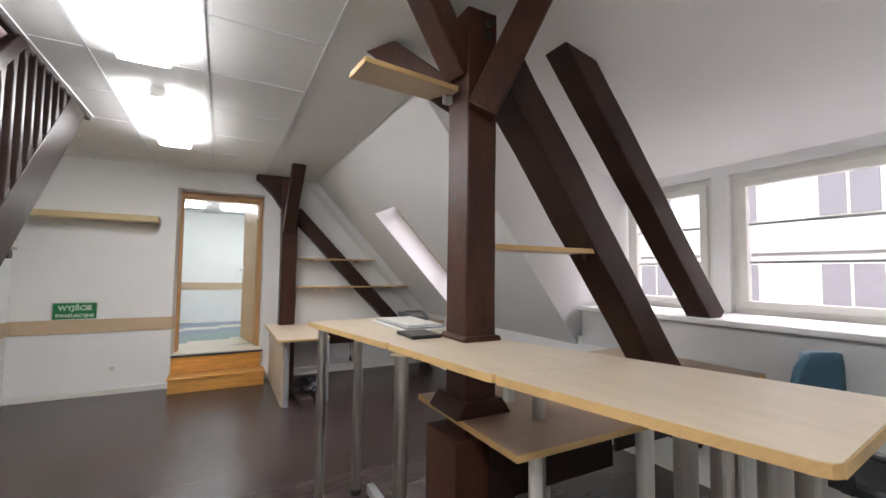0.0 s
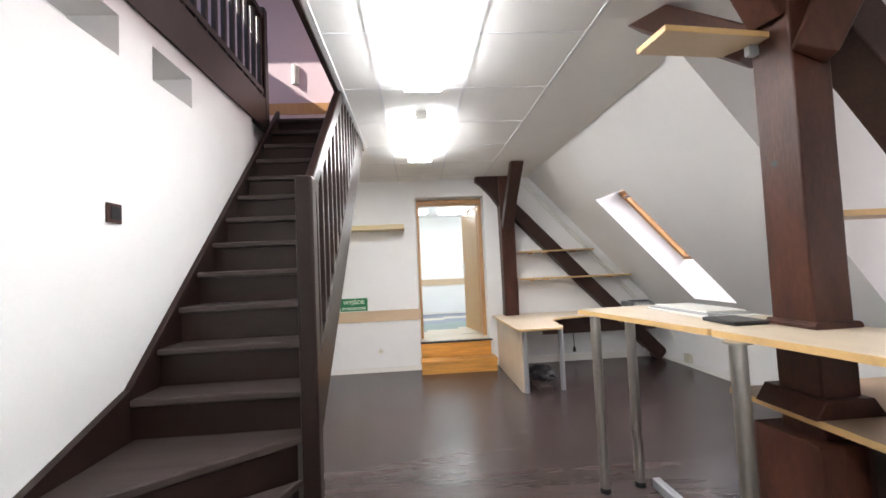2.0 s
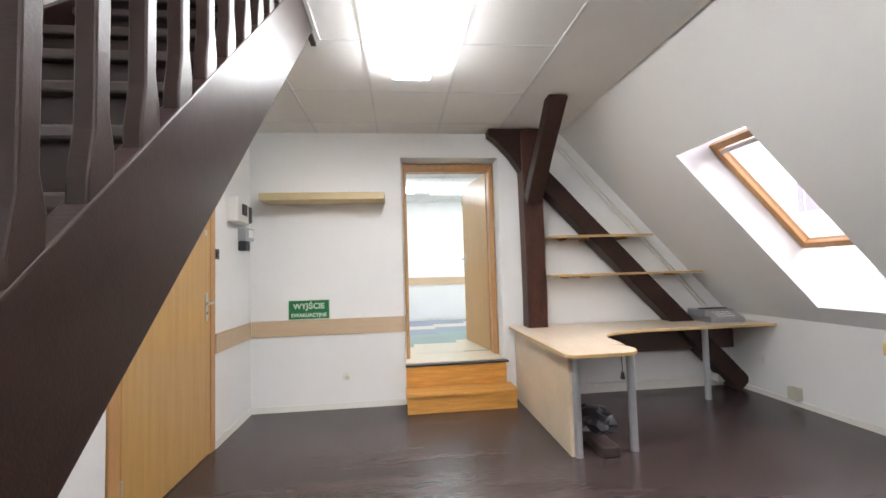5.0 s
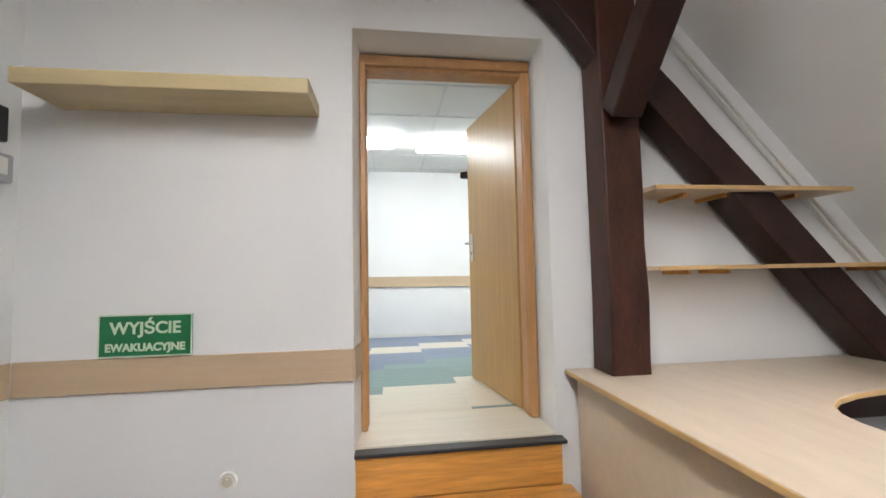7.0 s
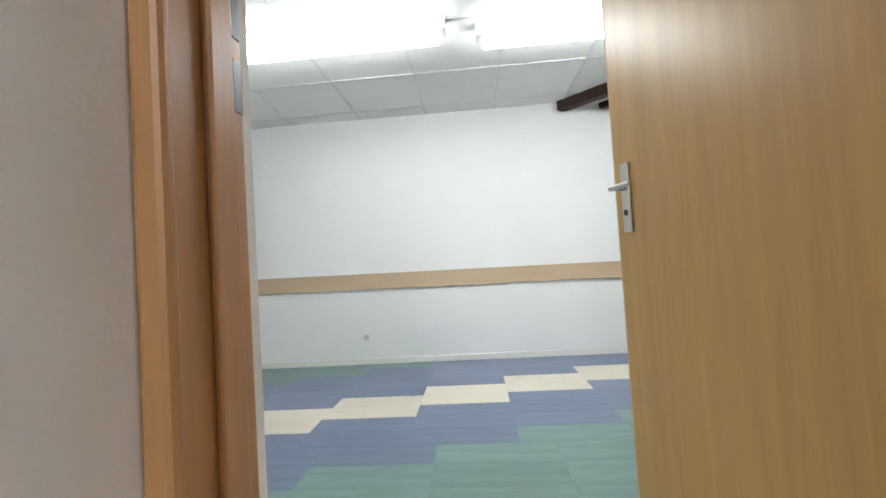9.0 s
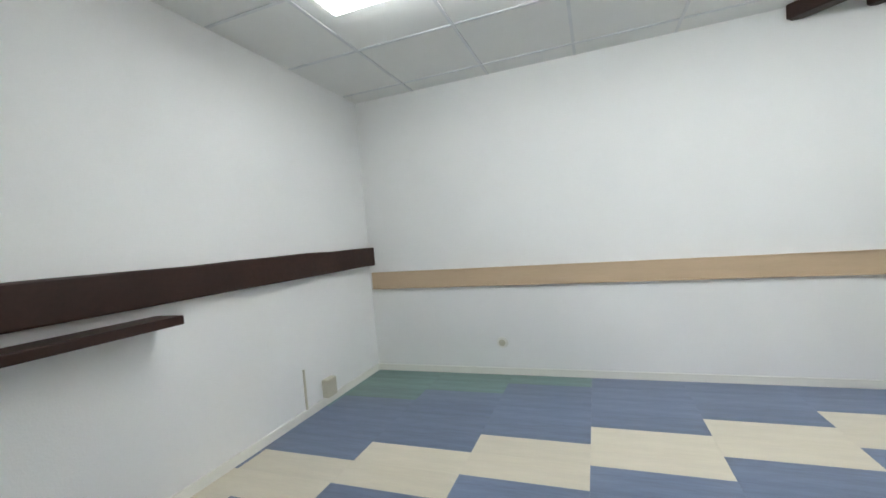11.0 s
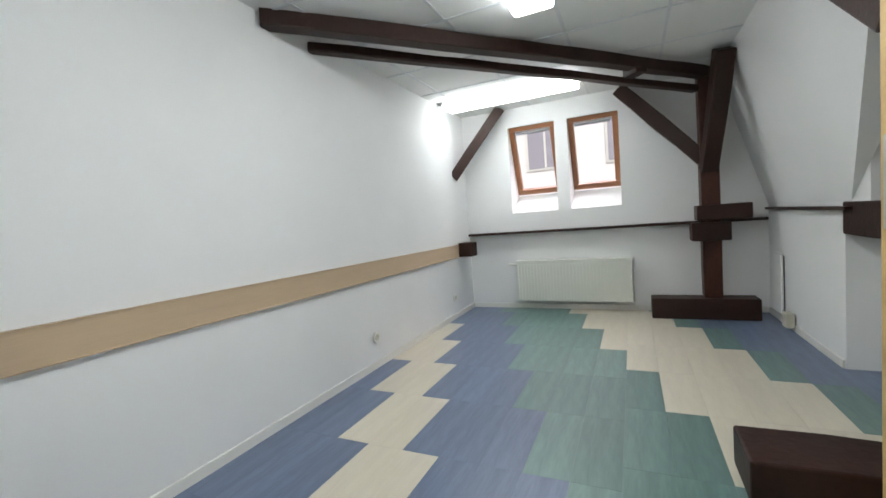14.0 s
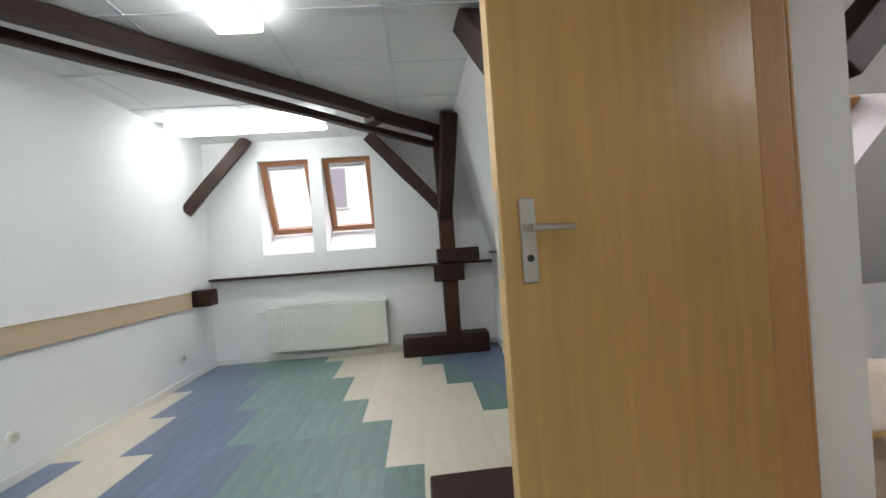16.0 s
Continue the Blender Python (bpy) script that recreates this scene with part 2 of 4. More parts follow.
def roof_window(name, m, u0, u1, y0, y1, z, label, wood):
    e = empty(name, *(m @ Vector((u1, (y0 + y1) / 2, z))), label, "window", kind="structure")
    for a in ((u0, u0 + 0.06, y0, y1), (u1 - 0.06, u1, y0, y1), (u0 + 0.06, u1 - 0.06, y0, y0 + 0.055), (u0 + 0.06, u1 - 0.06, y1 - 0.055, y1)):
        part("window_frame", bm_box(bmesh.new(), a[0], a[1], a[2], a[3], z, z + 0.07, m), wood, e, "varnished brown pine frame", 0.006)
    part("vent_bar", bm_box(bmesh.new(), u0 + 0.075, u0 + 0.10, y0 + 0.07, y1 - 0.07, z - 0.02, z + 0.03, m), GREYM, e, "grey metal vent bar", 0.004)
    g = part("pane", bm_box(bmesh.new(), u0 + 0.05, u1 - 0.05, y0 + 0.05, y1 - 0.05, z + 0.03, z + 0.036, m), GLASS, e)
    g.visible_shadow = False
    return e


roof_window("window_3", ROOF, U0 + 0.14, U1 - 0.42, S0 + 0.002, S1 - 0.002, 0.26, "pine-framed roof window set in the white slope", FRAMEM)
boxes("wall_east", [(3.05, 3.3, -8, 0, 0, 0.86)], WHITE, "low white knee wall under the slope", "wall")

# dormer
YD = -3.2
bm = bmesh.new()
low = [(1.20, -3.57, 2.72), (3.05, -3.215, 0.82), (3.85, -3.215, 0.82), (3.85, -3.25, 2.5), (1.20, -3.57, 3.05)]
av = [bm.verts.new(c) for c in low]
bv = [bm.verts.new((c[0], c[1] + 0.12, c[2])) for c in low]
for v in (av, bv):
    bm.faces.new((v[0], v[1], v[3])), bm.faces.new((v[1], v[2], v[3])), bm.faces.new((v[0], v[3], v[4]))
for i in range(5):
    k = (i + 1) % 5
    bm.faces.new((av[i], av[k], bv[k], bv[i]))
struct(part("wall_dormer", bm, WHITE), "white plastered dormer cheek", "wall")
bm = bmesh.new()
bm_prism(bm, [(1.22, 2.84), (3.85, 2.30), (3.85, 2.5), (1.22, 3.04)], "y", -8.0, YD)
struct(part("ceiling_dormer", bm, WHITE), "white plastered dormer ceiling", "ceiling")
bm = bmesh.new()
XW = 3.66
for y0, y1, z0, z1 in ((-8, YD - 0.08, 0.86, 1.13), (-8, YD - 0.08, 2.26, 2.6), (-4.25, -4.12, 1.13, 2.26), (-5.9, -5.75, 1.13, 2.26), (-8, -7.4, 1.13, 2.26)):
    bm_box(bm, XW, XW + 0.19, y0, y1, z0, z1)
struct(part("wall_dormer_front", bm, WHITE), "white dormer front wall between the windows", "wall")
struct(box("window_sill", 2.99, XW + 0.02, -8, YD - 0.08, 1.105, 1.145, WHITE, bevel=0.008), "long white-painted sill under the dormer windows", "sill")
# grey instead of wall white: the shade below the sill is in the colour
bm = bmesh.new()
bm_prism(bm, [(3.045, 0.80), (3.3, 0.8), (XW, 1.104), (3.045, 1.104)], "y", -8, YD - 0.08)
struct(part("wall_under_sill", bm, GREYP), "plaster under the sill, greyed to paint in its shade", "wall")


def casement(name, y0, y1):
    e = empty(name, XW + 0.05, (y0 + y1) / 2, 1.13, "white plastic dormer window with two thin glazing bars", "window", kind="structure")
    for a, wd, xo in ((0.0, 0.055, 0.0), (0.055, 0.06, -0.025)):
        c0, c1, d0, d1 = y0 + a, y1 - a, 1.13 + a, 2.26 - a
        for r in ((c0, c1, d0, d0 + wd), (c0, c1, d1 - wd, d1), (c0, c0 + wd, d0 + wd, d1 - wd), (c1 - wd, c1, d0 + wd, d1 - wd)):
            box("window_frame" if a == 0 else "sash", XW + 0.05 + xo, XW + 0.11 + xo, *r, PLAST, e, "", 0.006)
    for k in (1, 2):
        z = 1.245 + 0.9 * k / 3
        box("glazing_bar", XW + 0.06, XW + 0.075, y0 + 0.115, y1 - 0.115, z - 0.009, z + 0.009, GREYM, e)
    g = box("pane", XW + 0.08, XW + 0.086, y0 + 0.1, y1 - 0.1, 1.23, 2.16, GLASS, e)
    g.visible_shadow = False


casement("window_4", -4.12, YD - 0.08 + 0.001)
casement("window_5", -5.75, -4.25)
# out of view, added so more daylight reaches the stair wall
casement("window_8", -7.4, -5.9)

# doorway: frame, steps, leaf
fr = empty("door_1", 0.05, 0.25, ZF, "orange-beech door frame set deep in the white reveal", "door frame", kind="structure")
for r in ((XD0 + 0.022, XD0 + 0.046, 0.207, 0.35, ZF, 2.38), (XD1 - 0.055, XD1 - 0.003, 0.247, 0.36, ZF, 2.38), (XD0 + 0.003, XD1 - 0.003, 0.247, 0.36, 2.382, 2.466)):
    box("jamb", *r, FRAMEM, fr, "", 0.006)
for r in ((XD0 + 0.022, XD0 + 0.056, 0.185, 0.206, ZF, 2.40), (XD1 - 0.05, XD1 - 0.003, 0.225, 0.246, ZF, 2.40), (XD0 + 0.003, XD1 - 0.003, 0.225, 0.246, 2.402, 2.464)):
    box("casing", *r, FRAMEM, fr, "", 0.008)
box("stop", XD0 + 0.046, XD0 + 0.058, 0.262, 0.31, ZF, 2.38, FRAMEM, fr, "", 0.004)
for z0 in (1.47, 1.57):
    box("strike_plate", XD0 + 0.046, XD0 + 0.048, 0.325, 0.343, z0, z0 + 0.07, BLACK, fr, "dark lock recess")
struct(part("wall_reveal", bm_prism(bmesh.new(), [(XD0 - 0.002, 0.004), (XD0 + 0.0215, 0.186), (XD0 + 0.0215, 0.349), (XD0 - 0.002, 0.349)], "z", ZF, 2.469), WHITE), "white plastered reveal beside the door frame", "wall")
st = tagged(empty("pine_steps", 0.06, -0.15, 0, "two varnished orange pine steps with dark nosing", "steps"))
box("tread", -0.45, 0.60, -0.325, -0.062, 0.150, 0.180, PINE, st, "", 0.006)
box("riser", -0.44, 0.59, -0.31, -0.29, 0.0, 0.149, PINE, st, "", 0.003)
box("riser", -0.44, 0.56, -0.062, -0.042, 0.181, 0.372, PINE, st, "", 0.003)
box("side_panel", 0.57, 0.59, -0.289, -0.005, 0, 0.149, PINE, st)
box("nosing", -0.445, 0.585, -0.075, -0.003, 0.374, 0.392, BLACK, st, "black rubber nosing strip", 0.004)
box("support", -0.44, 0.56, -0.04, -0.004, 0.0, 0.373, PINE, st)
struct(box("threshold", XD0 + 0.003, XD1 - 0.003, -0.003, 0.45, 0.36, ZF - 0.001, VC), "pale vinyl doorway floor", "floor")


def door_leaf(name, m, width, height, label, sides, zl):
    e = new(name)
    e.matrix_world = m
    bpy.context.view_layer.update()
    tagged(e, label, "door")

    def add(nm, bm, mt, par, lab="", bev=0.0):
        bm.transform(m)
        return part(nm, bm, mt, par, lab, bev)
    add("panel", bm_box(bmesh.new(), 0, width, -0.02, 0.02, 0.01, height), DOORM, e, "", 0.002)
    add("edge_strip", bm_box(bmesh.new(), width, width + 0.004, -0.02, 0.02, 0.01, height), EDGE, e)
    add("lock_plate", bm_box(bmesh.new(), width + 0.004, width + 0.006, -0.01, 0.01, zl - 0.12, zl + 0.10), STEEL, e)
    for s in sides:
        y = 0.021 * s
        pl = add("handle_plate", bm_box(bmesh.new(), width - 0.085, width - 0.045, min(y, y + 0.008 * s), max(y, y + 0.008 * s), zl - 0.135, zl + 0.075), STEEL, e, "brushed steel back plate", 0.002)
        bm = bm_cyl(bmesh.new(), (width - 0.065, y, zl), (width - 0.065, y + 0.05 * s, zl), 0.009)
        bm_cyl(bm, (width - 0.060, y + 0.05 * s, zl), (width - 0.165, y + 0.05 * s, zl - 0.004), 0.009, 0.008)
        add("lever", bm, STEEL, pl)
        add("keyhole", bm_cyl(bmesh.new(), (width - 0.065, y + 0.008 * s, zl - 0.075), (width - 0.065, y + 0.011 * s, zl - 0.075), 0.009), BLACK, pl)
    for z in (0.25, height - 0.25):
        add("hinge", bm_cyl(bmesh.new(), (-0.008, -0.024, z - 0.04), (-0.008, -0.024, z + 0.04), 0.008), STEEL, e)
    return e


ang = math.degrees(math.atan2(1.17 - 0.345, 0.36 - 0.50))
door_leaf("interior_door", pose(0.515, 0.365, ZF, 0, 0, ang), 0.81, 1.985, "open honey-beech veneered door with steel lever handle", (1, -1), 1.05)
door_leaf("entrance_door", pose(-1.935, -1.845, 0, 0, 0, 90), 0.985, 2.14, "closed honey-beech veneered entrance door with steel handle", (-1,), 1.12)
ef = empty("door_2", -1.93, -1.36, 0, "beech frame round the entrance door", "door frame", kind="structure")
for r in ((-1.86, -1.95), (-0.856, -0.782)):
    box("jamb", -2.0, -1.908, min(r), max(r), 0, 2.15, FRAMEM, ef, "", 0.004)
box("jamb", -2.0, -1.908, -1.95, -0.782, 2.152, 2.21, FRAMEM, ef, "", 0.004)
box("peep_rose", -1.914, -1.905, -0.96, -0.92, 1.62, 1.66, STEEL, ef, "small round steel lock rose", 0.003)

# baseboards and wall rails
boxes("baseboard", [(-1.92, XD0 - 0.01, -0.014, -0.002, 0, 0.06), (0.62, 3.04, -0.014, -0.002, 0, 0.06), (-1.918, -1.905, -0.78, -0.016, 0, 0.06), (3.035, 3.048, -8, -0.016, 0, 0.05)], PLAST, "narrow white baseboard", "baseboard")
rl = empty("wall_rail", -1.2, 0, 0.78, "beige wood-grain protective wall rail", "wall rail")
box("board", -1.905, XD0 - 0.001, -0.014, -0.002, 0.715, 0.868, BAND, rl, "", 0.003)
box("board", -1.917, -1.905, -0.77, -0.016, 0.715, 0.868, BAND, rl, "", 0.003)
part("board", bm_prism(bmesh.new(), [(XD0 - 0.001, -0.014), (XD0 + 0.010, -0.014), (XD0 + 0.032, 0.182), (XD0 + 0.018, 0.182)], "z", 0.715, 0.868), BAND, rl, "", 0.002)

# ---- dark staircase ----
sc = empty("staircase", -1.4, -4.0, 0, "dark brown painted wooden staircase with worn treads", "staircase")
YS, DY, ZS, DZ = -3.93, 0.197, 0.888, 0.1925
for k in range(12):
    y, z = YS + DY * k, ZS + DZ * k
    box("tread", -1.79, -0.99, y - 0.03, y + DY + 0.015, z - 0.035, z, TREAD, sc, "", 0.008)
    box("riser", -1.79, -0.99, y, y + 0.018, z - DZ + 0.001, z - 0.036, STAIR, sc)
for z, pts in ((0.70, [(-1.0, -4.02), (-1.0, -3.92), (-1.79, -3.92), (-1.79, -4.62)]), (0.525, [(-1.0, -4.05), (-1.78, -4.5), (-1.79, -5.05), (-1.45, -5.05)]), (0.35, [(-0.99, -4.06), (-1.6, -5.0), (-1.45, -5.25), (-1.05, -5.2)]), (0.175, [(-0.985, -4.07), (-1.15, -5.1), (-0.95, -5.2), (-0.80, -4.75)])):
    part("winder_tread", bm_prism(bmesh.new(), pts, "z", z - 0.035, z), TREAD, sc, "", 0.006)
    cx, cy = sum(p[0] for p in pts) / 4, sum(p[1] for p in pts) / 4
    part("riser", bm_prism(bmesh.new(), [(cx + (p[0] - cx) * 0.93, cy + (p[1] - cy) * 0.93) for p in pts], "z", 0.0 if z < 0.6 else 0.4, z - 0.036), STAIR, sc)
sl = DZ / DY


def stringer(x0, x1, y0, y1, low, high):
    f = lambda y: ZS + (y - YS) * sl
    return part("stringer", bm_prism(bmesh.new(), [(y0, f(y0) - low), (y1, f(y1) - low), (y1, f(y1) + high), (y0, f(y0) + high)], "x", x0, x1), STAIR, sc, "", 0.004)


stringer(-1.825, -1.79, -3.95, -1.72, 0.22, 0.06)
part("stringer", bm_prism(bmesh.new(), [(-4.85, 0.30), (-3.95, 0.65), (-3.95, 0.93), (-4.75, 0.62), (-5.15, 0.40)], "x", -1.825, -1.79), STAIR, sc)
stringer(-0.99, -0.945, -3.93, -1.70, 0.26, 0.10)
box("newel_post", -1.005, -0.925, -4.05, -3.965, 0.0, 1.88, STAIR, sc, "", 0.012)
box("newel_post", -1.005, -0.925, -1.72, -1.64, 2.95, 3.95, STAIR, sc, "", 0.01)
timber("handrail", (-0.965, -3.98, 1.80), (-0.965, -1.70, 1.80 + 2.28 * sl * 0.96), 0.05, 0.085, STAIR, sc)
for i in range(17):
    y = -3.84 + 0.128 * i
    lo = ZS + (y - YS) * sl + 0.09
    hi = 1.78 + (y + 3.98) * sl * 0.96 - 0.02
    h = hi - lo
    bm = bmesh.new()
    side = [(0.030, 0.0), (0.030, 0.05), (0.017, 0.12), (0.017, h - 0.12), (0.030, h - 0.05), (0.030, h)]
    ring = [(y + d, lo + k + d * sl) for d, k in side] + [(y - d, lo + k - d * sl) for d, k in reversed(side)]
    part("baluster", bm_prism(bm, ring, "x", -0.982, -0.948), STAIR, sc, "", 0.004)
struct(box("floor_upper", -4.6, -1.86, -8.0, -0.02, 2.862, 3.0, WHITE), "upper floor slab edge", "floor")
struct(box("floor_landing", -1.80, -0.99, -1.66, -0.02, 2.985, 3.0, STAIR), "dark stair landing", "floor")
struct(box("trim_fascia", -1.86, -1.815, -8.0, -1.95, 2.80, 3.10, STAIR), "dark brown fascia along the gallery edge", "trim")
bl = empty("gallery_balustrade", -1.84, -4, 3.1, "dark brown wooden gallery balustrade", "balustrade")
box("bottom_rail", -1.875, -1.825, -7.9, -2.0, 3.14, 3.19, STAIR, bl)
box("handrail", -1.88, -1.82, -7.9, -2.0, 3.88, 3.95, STAIR, bl, "", 0.01)
for i in range(40):
    y = -2.08 - 0.145 * i
    box("baluster", -1.868, -1.832, y - 0.018, y + 0.018, 3.10, 3.88, STAIR, bl, "", 0.006)
box("newel_post", -1.89, -1.81, -2.05, -1.96, 2.9, 4.0, STAIR, bl, "", 0.01)
boxes("wall_upper", [(-4.6, -0.6, -1.2, -1.05, 3.001, 5.0), (-4.7, -4.6, -8, 0, 2.9, 5.0), (-0.93, -0.85, -8, -1.2, 2.99, 5.0)], PINK, "pinkish plaster walls of the upper floor", "wall")
# the gap over the gallery is added to let sky and sun in
boxes("ceiling_upper", [(-4.7, -3.9, -8, 0, 5.0, 5.1), (-2.2, -0.85, -8, 0, 5.0, 5.1), (-3.9, -2.2, -1.9, 0, 5.0, 5.1), (-3.9, -2.2, -8, -7.0, 5.0, 5.1)], STAIR, "dark timber ceiling of the upper floor with an added daylight opening", "ceiling")
struct(box("trim_upper_rail", -4.5, -0.95, -1.214, -1.202, 3.27, 3.40, FRAMEM), "orange wooden rail on the upper wall", "trim")
ic = empty("intercom", -1.75, -1.21, 3.7, "pale wall intercom handset", "intercom")
box("base", -1.80, -1.72, -1.225, -1.202, 3.62, 3.84, PLAST, ic, "", 0.008)
box("handset", -1.785, -1.745, -1.255, -1.226, 3.61, 3.85, PLAST, ic, "", 0.01)


# ---- lamps ----
def ceiling_lamp(x0, x1, y0, y1, z, m, label):
    e = empty("ceiling_light", (x0 + x1) / 2, (y0 + y1) / 2, z, label, "ceiling light", "fluorescent ceiling lights")
    box("housing", x0 + 0.03, x1 - 0.03, y0 + 0.01, y1 - 0.01, z - 0.03, z - 0.002, PLAST, e)
    box("diffuser", x0, x1, y0, y1, z - 0.088, z - 0.031, m, e, "glowing ribbed diffuser", 0.015)
    if x1 - x0 < y1 - y0:
        ends = [((x0 + x1) / 2 - 0.05, (x0 + x1) / 2 + 0.05, y - 0.02, y + 0.02) for y in (y0 - 0.022, y1 + 0.022)]
    else:
        ends = [(x - 0.02, x + 0.02, (y0 + y1) / 2 - 0.05, (y0 + y1) / 2 + 0.05) for x in (x0 - 0.022, x1 + 0.022)]
    for a in ends:
        box("end_cap", *a, z - 0.075, z - 0.002, PLAST, e, "", 0.006)


ceiling_lamp(-0.50, -0.24, -2.62, -1.36, C1, LAMP, "lit fluorescent fitting on the white suspended ceiling")
ceiling_lamp(-0.50, -0.24, -4.45, -3.19, C1, LAMP, "lit fluorescent fitting on the white suspended ceiling")
# unseen extra fitting, added to brighten the south end of the room
ceiling_lamp(-0.50, -0.24, -7.0, -5.74, C1, LAMP, "lit fluorescent fitting on the white suspended ceiling")
ceiling_lamp(-1.46, -0.22, 1.94, 2.16, C2, LAMP2, "lit fluorescent fitting over the patterned floor")
ceiling_lamp(0.03, 1.40, 2.04, 2.26, C2, LAMP2, "lit fluorescent fitting over the patterned floor")
ceiling_lamp(2.80, 3.01, 2.09, 3.34, C2, LAMP2, "lit fluorescent fitting near the roof windows")

# ---- timbers of the first room ----
post = empty("timber_post", 1.147, -4.35, 0, "dark-stained square oak post with braces and collars", "post")
timber("shaft", (1.147, -4.35, 0), (1.147, -4.35, 2.93), 0.165, 0.19, DARK, post)
part("collar", bm_prism(bmesh.new(), [(1.045, 1.122), (1.249, 1.122), (1.249, 1.136), (1.237, 1.148), (1.057, 1.148), (1.045, 1.136)], "y", -4.462, -4.238), DARK, post, "moulded collar round the post", 0.002)
part("foot_collar", bm_prism(bmesh.new(), [(1.0, 0.787), (1.295, 0.787), (1.245, 0.86), (1.05, 0.86)], "y", -4.48, -4.20), DARK, post, "", 0.004)
box("base_block", 0.985, 1.31, -4.50, -4.20, 0.30, 0.70, DARK, post, "", 0.008)
timber("brace", (1.125, -4.46, 2.20), (1.45, -4.62, 2.95), 0.13, 0.15, DARK, post)
timber("brace", (1.08, -4.36, 2.42), (0.64, -4.48, 2.98), 0.13, 0.14, DARK, post)
timber("brace", (1.10, -4.25, 2.34), (0.80, -3.72, 2.86), 0.15, 0.15, DARK, post)
for z in (2.60, 2.66):
    part("bolt", bm_cyl(bmesh.new(), (1.18, -4.463, z), (1.18, -4.44, z), 0.016, n=12), BLACK, post)
part("knot", bm_cyl(bmesh.new(), (1.0615, -4.33, 1.80), (1.0655, -4.33, 1.80), 0.016, 0.010, n=10), BLACK, post, "dark knot in the timber")
tagged(timber("roof_strut", (1.28, -4.33, 2.58), (2.95, -4.33, 0.36), 0.22, 0.19), "thick dark-stained slanting timber running down to the knee wall", "beam")
tagged(timber("roof_strut", (1.70, -4.34, 2.88), (3.17, -4.34, 1.13), 0.17, 0.16), "dark-stained slanting timber standing on the window sill", "beam")
sh = empty("post_shelf", 1.05, -4.3, 2.335, "short pale wooden shelf fixed to the dark post", "shelf")
part("board", bm_prism(bmesh.new(), [(0.578, -4.406), (1.064, -4.352), (1.064, -4.182), (0.562, -4.222)], "z", 2.335, 2.36), BEECH, sh)
part("front_edge", bm_prism(bmesh.new(), [(0.5755, -4.410), (1.064, -4.356), (1.064, -4.3525), (0.578, -4.4065)], "z", 2.3355, 2.3595), EDGE, sh, "yellow beech edge band")
part("end_edge", bm_prism(bmesh.new(), [(0.574, -4.410), (0.5775, -4.4065), (0.5615, -4.222), (0.558, -4.222)], "z", 2.3355, 2.3595), EDGE, sh, "yellow beech edge band")
box("bracket", 1.02, 1.066, -4.30, -4.27, 2.29, 2.334, GREYM, sh, "small steel bracket", 0.003)
sh = empty("post_shelf", 1.25, -4.4, 1.56, "pale wooden shelf between the dark timbers", "shelf")
box("board", 1.232, 2.0, -4.42, -4.23, 1.558, 1.584, BEECH, sh, "", 0.001)
box("front_edge", 1.232, 2.0, -4.424, -4.4205, 1.5585, 1.5835, EDGE, sh, "yellow beech edge band")
box("bracket", 1.93, 1.95, -4.36, -4.33, 1.52, 1.557, BLACK, sh, "small dark bracket", 0.003)
wp = empty("wall_post", 0.85, -0.12, 0, "dark-stained wall post with carved brackets", "post")
timber("shaft", (0.86, -0.115, 0.0), (0.86, -0.115, 2.70), 0.20, 0.19, DARK, wp)
part("bracket", bm_prism(bmesh.new(), [(0.43, 2.715), (0.43, 2.65), (0.50, 2.60), (0.64, 2.45), (0.755, 2.28), (0.955, 2.28), (0.955, 2.715)], "y", -0.19, -0.05), DARKX, wp, "", 0.008)
timber("brace", (0.84, -0.24, 1.98), (0.84, -0.96, 2.74), 0.15, 0.13, DARKX, wp)
tagged(timber("wall_strut", (0.93, -0.13, 2.25), (3.02, -0.13, 0.04), 0.18, 0.18), "dark-stained diagonal timber along the white wall", "beam")
cb = empty("cable_trunking", 1.6, -0.02, 1.6, "white cable ducts running down along the slope", "cable duct")
for o in (0.0, 0.05):
    timber("duct", (1.16 + o, -0.03, 2.60), (2.74 + o, -0.03, 0.86), 0.03, 0.02, PLAST, cb)
timber("duct", (0.46, -0.03, 2.66), (1.14, -0.03, 2.62), 0.02, 0.02, PLAST, cb)

for z, x1, lb in ((1.60, 2.06, "pale wall shelf passing behind the dark diagonal timber"), (1.215, 2.58, "long pale wall shelf passing behind the dark diagonal timber")):
    e = empty("wall_shelf", 1.4, -0.1, z, lb, "shelf")
    box("board", 0.975, x1, -0.28, -0.002, z, z + 0.02, BEECH, e)
    box("front_edge", 0.975, x1, -0.283, -0.28, z, z + 0.02, EDGE, e)
    for x in (1.18, 1.40, x1 - 0.25):
        box("bracket", x, x + 0.018, -0.2, -0.002, z - 0.022, z - 0.001, PINE, e, "small wooden bracket", 0.002)
e = empty("thick_shelf", -1.18, -0.14, 2.0, "thick pale beech floating shelf on the white wall", "shelf")
box("board", -1.75, -0.61, -0.28, -0.002, 2.0, 2.066, OAKY, e, "", 0.004)

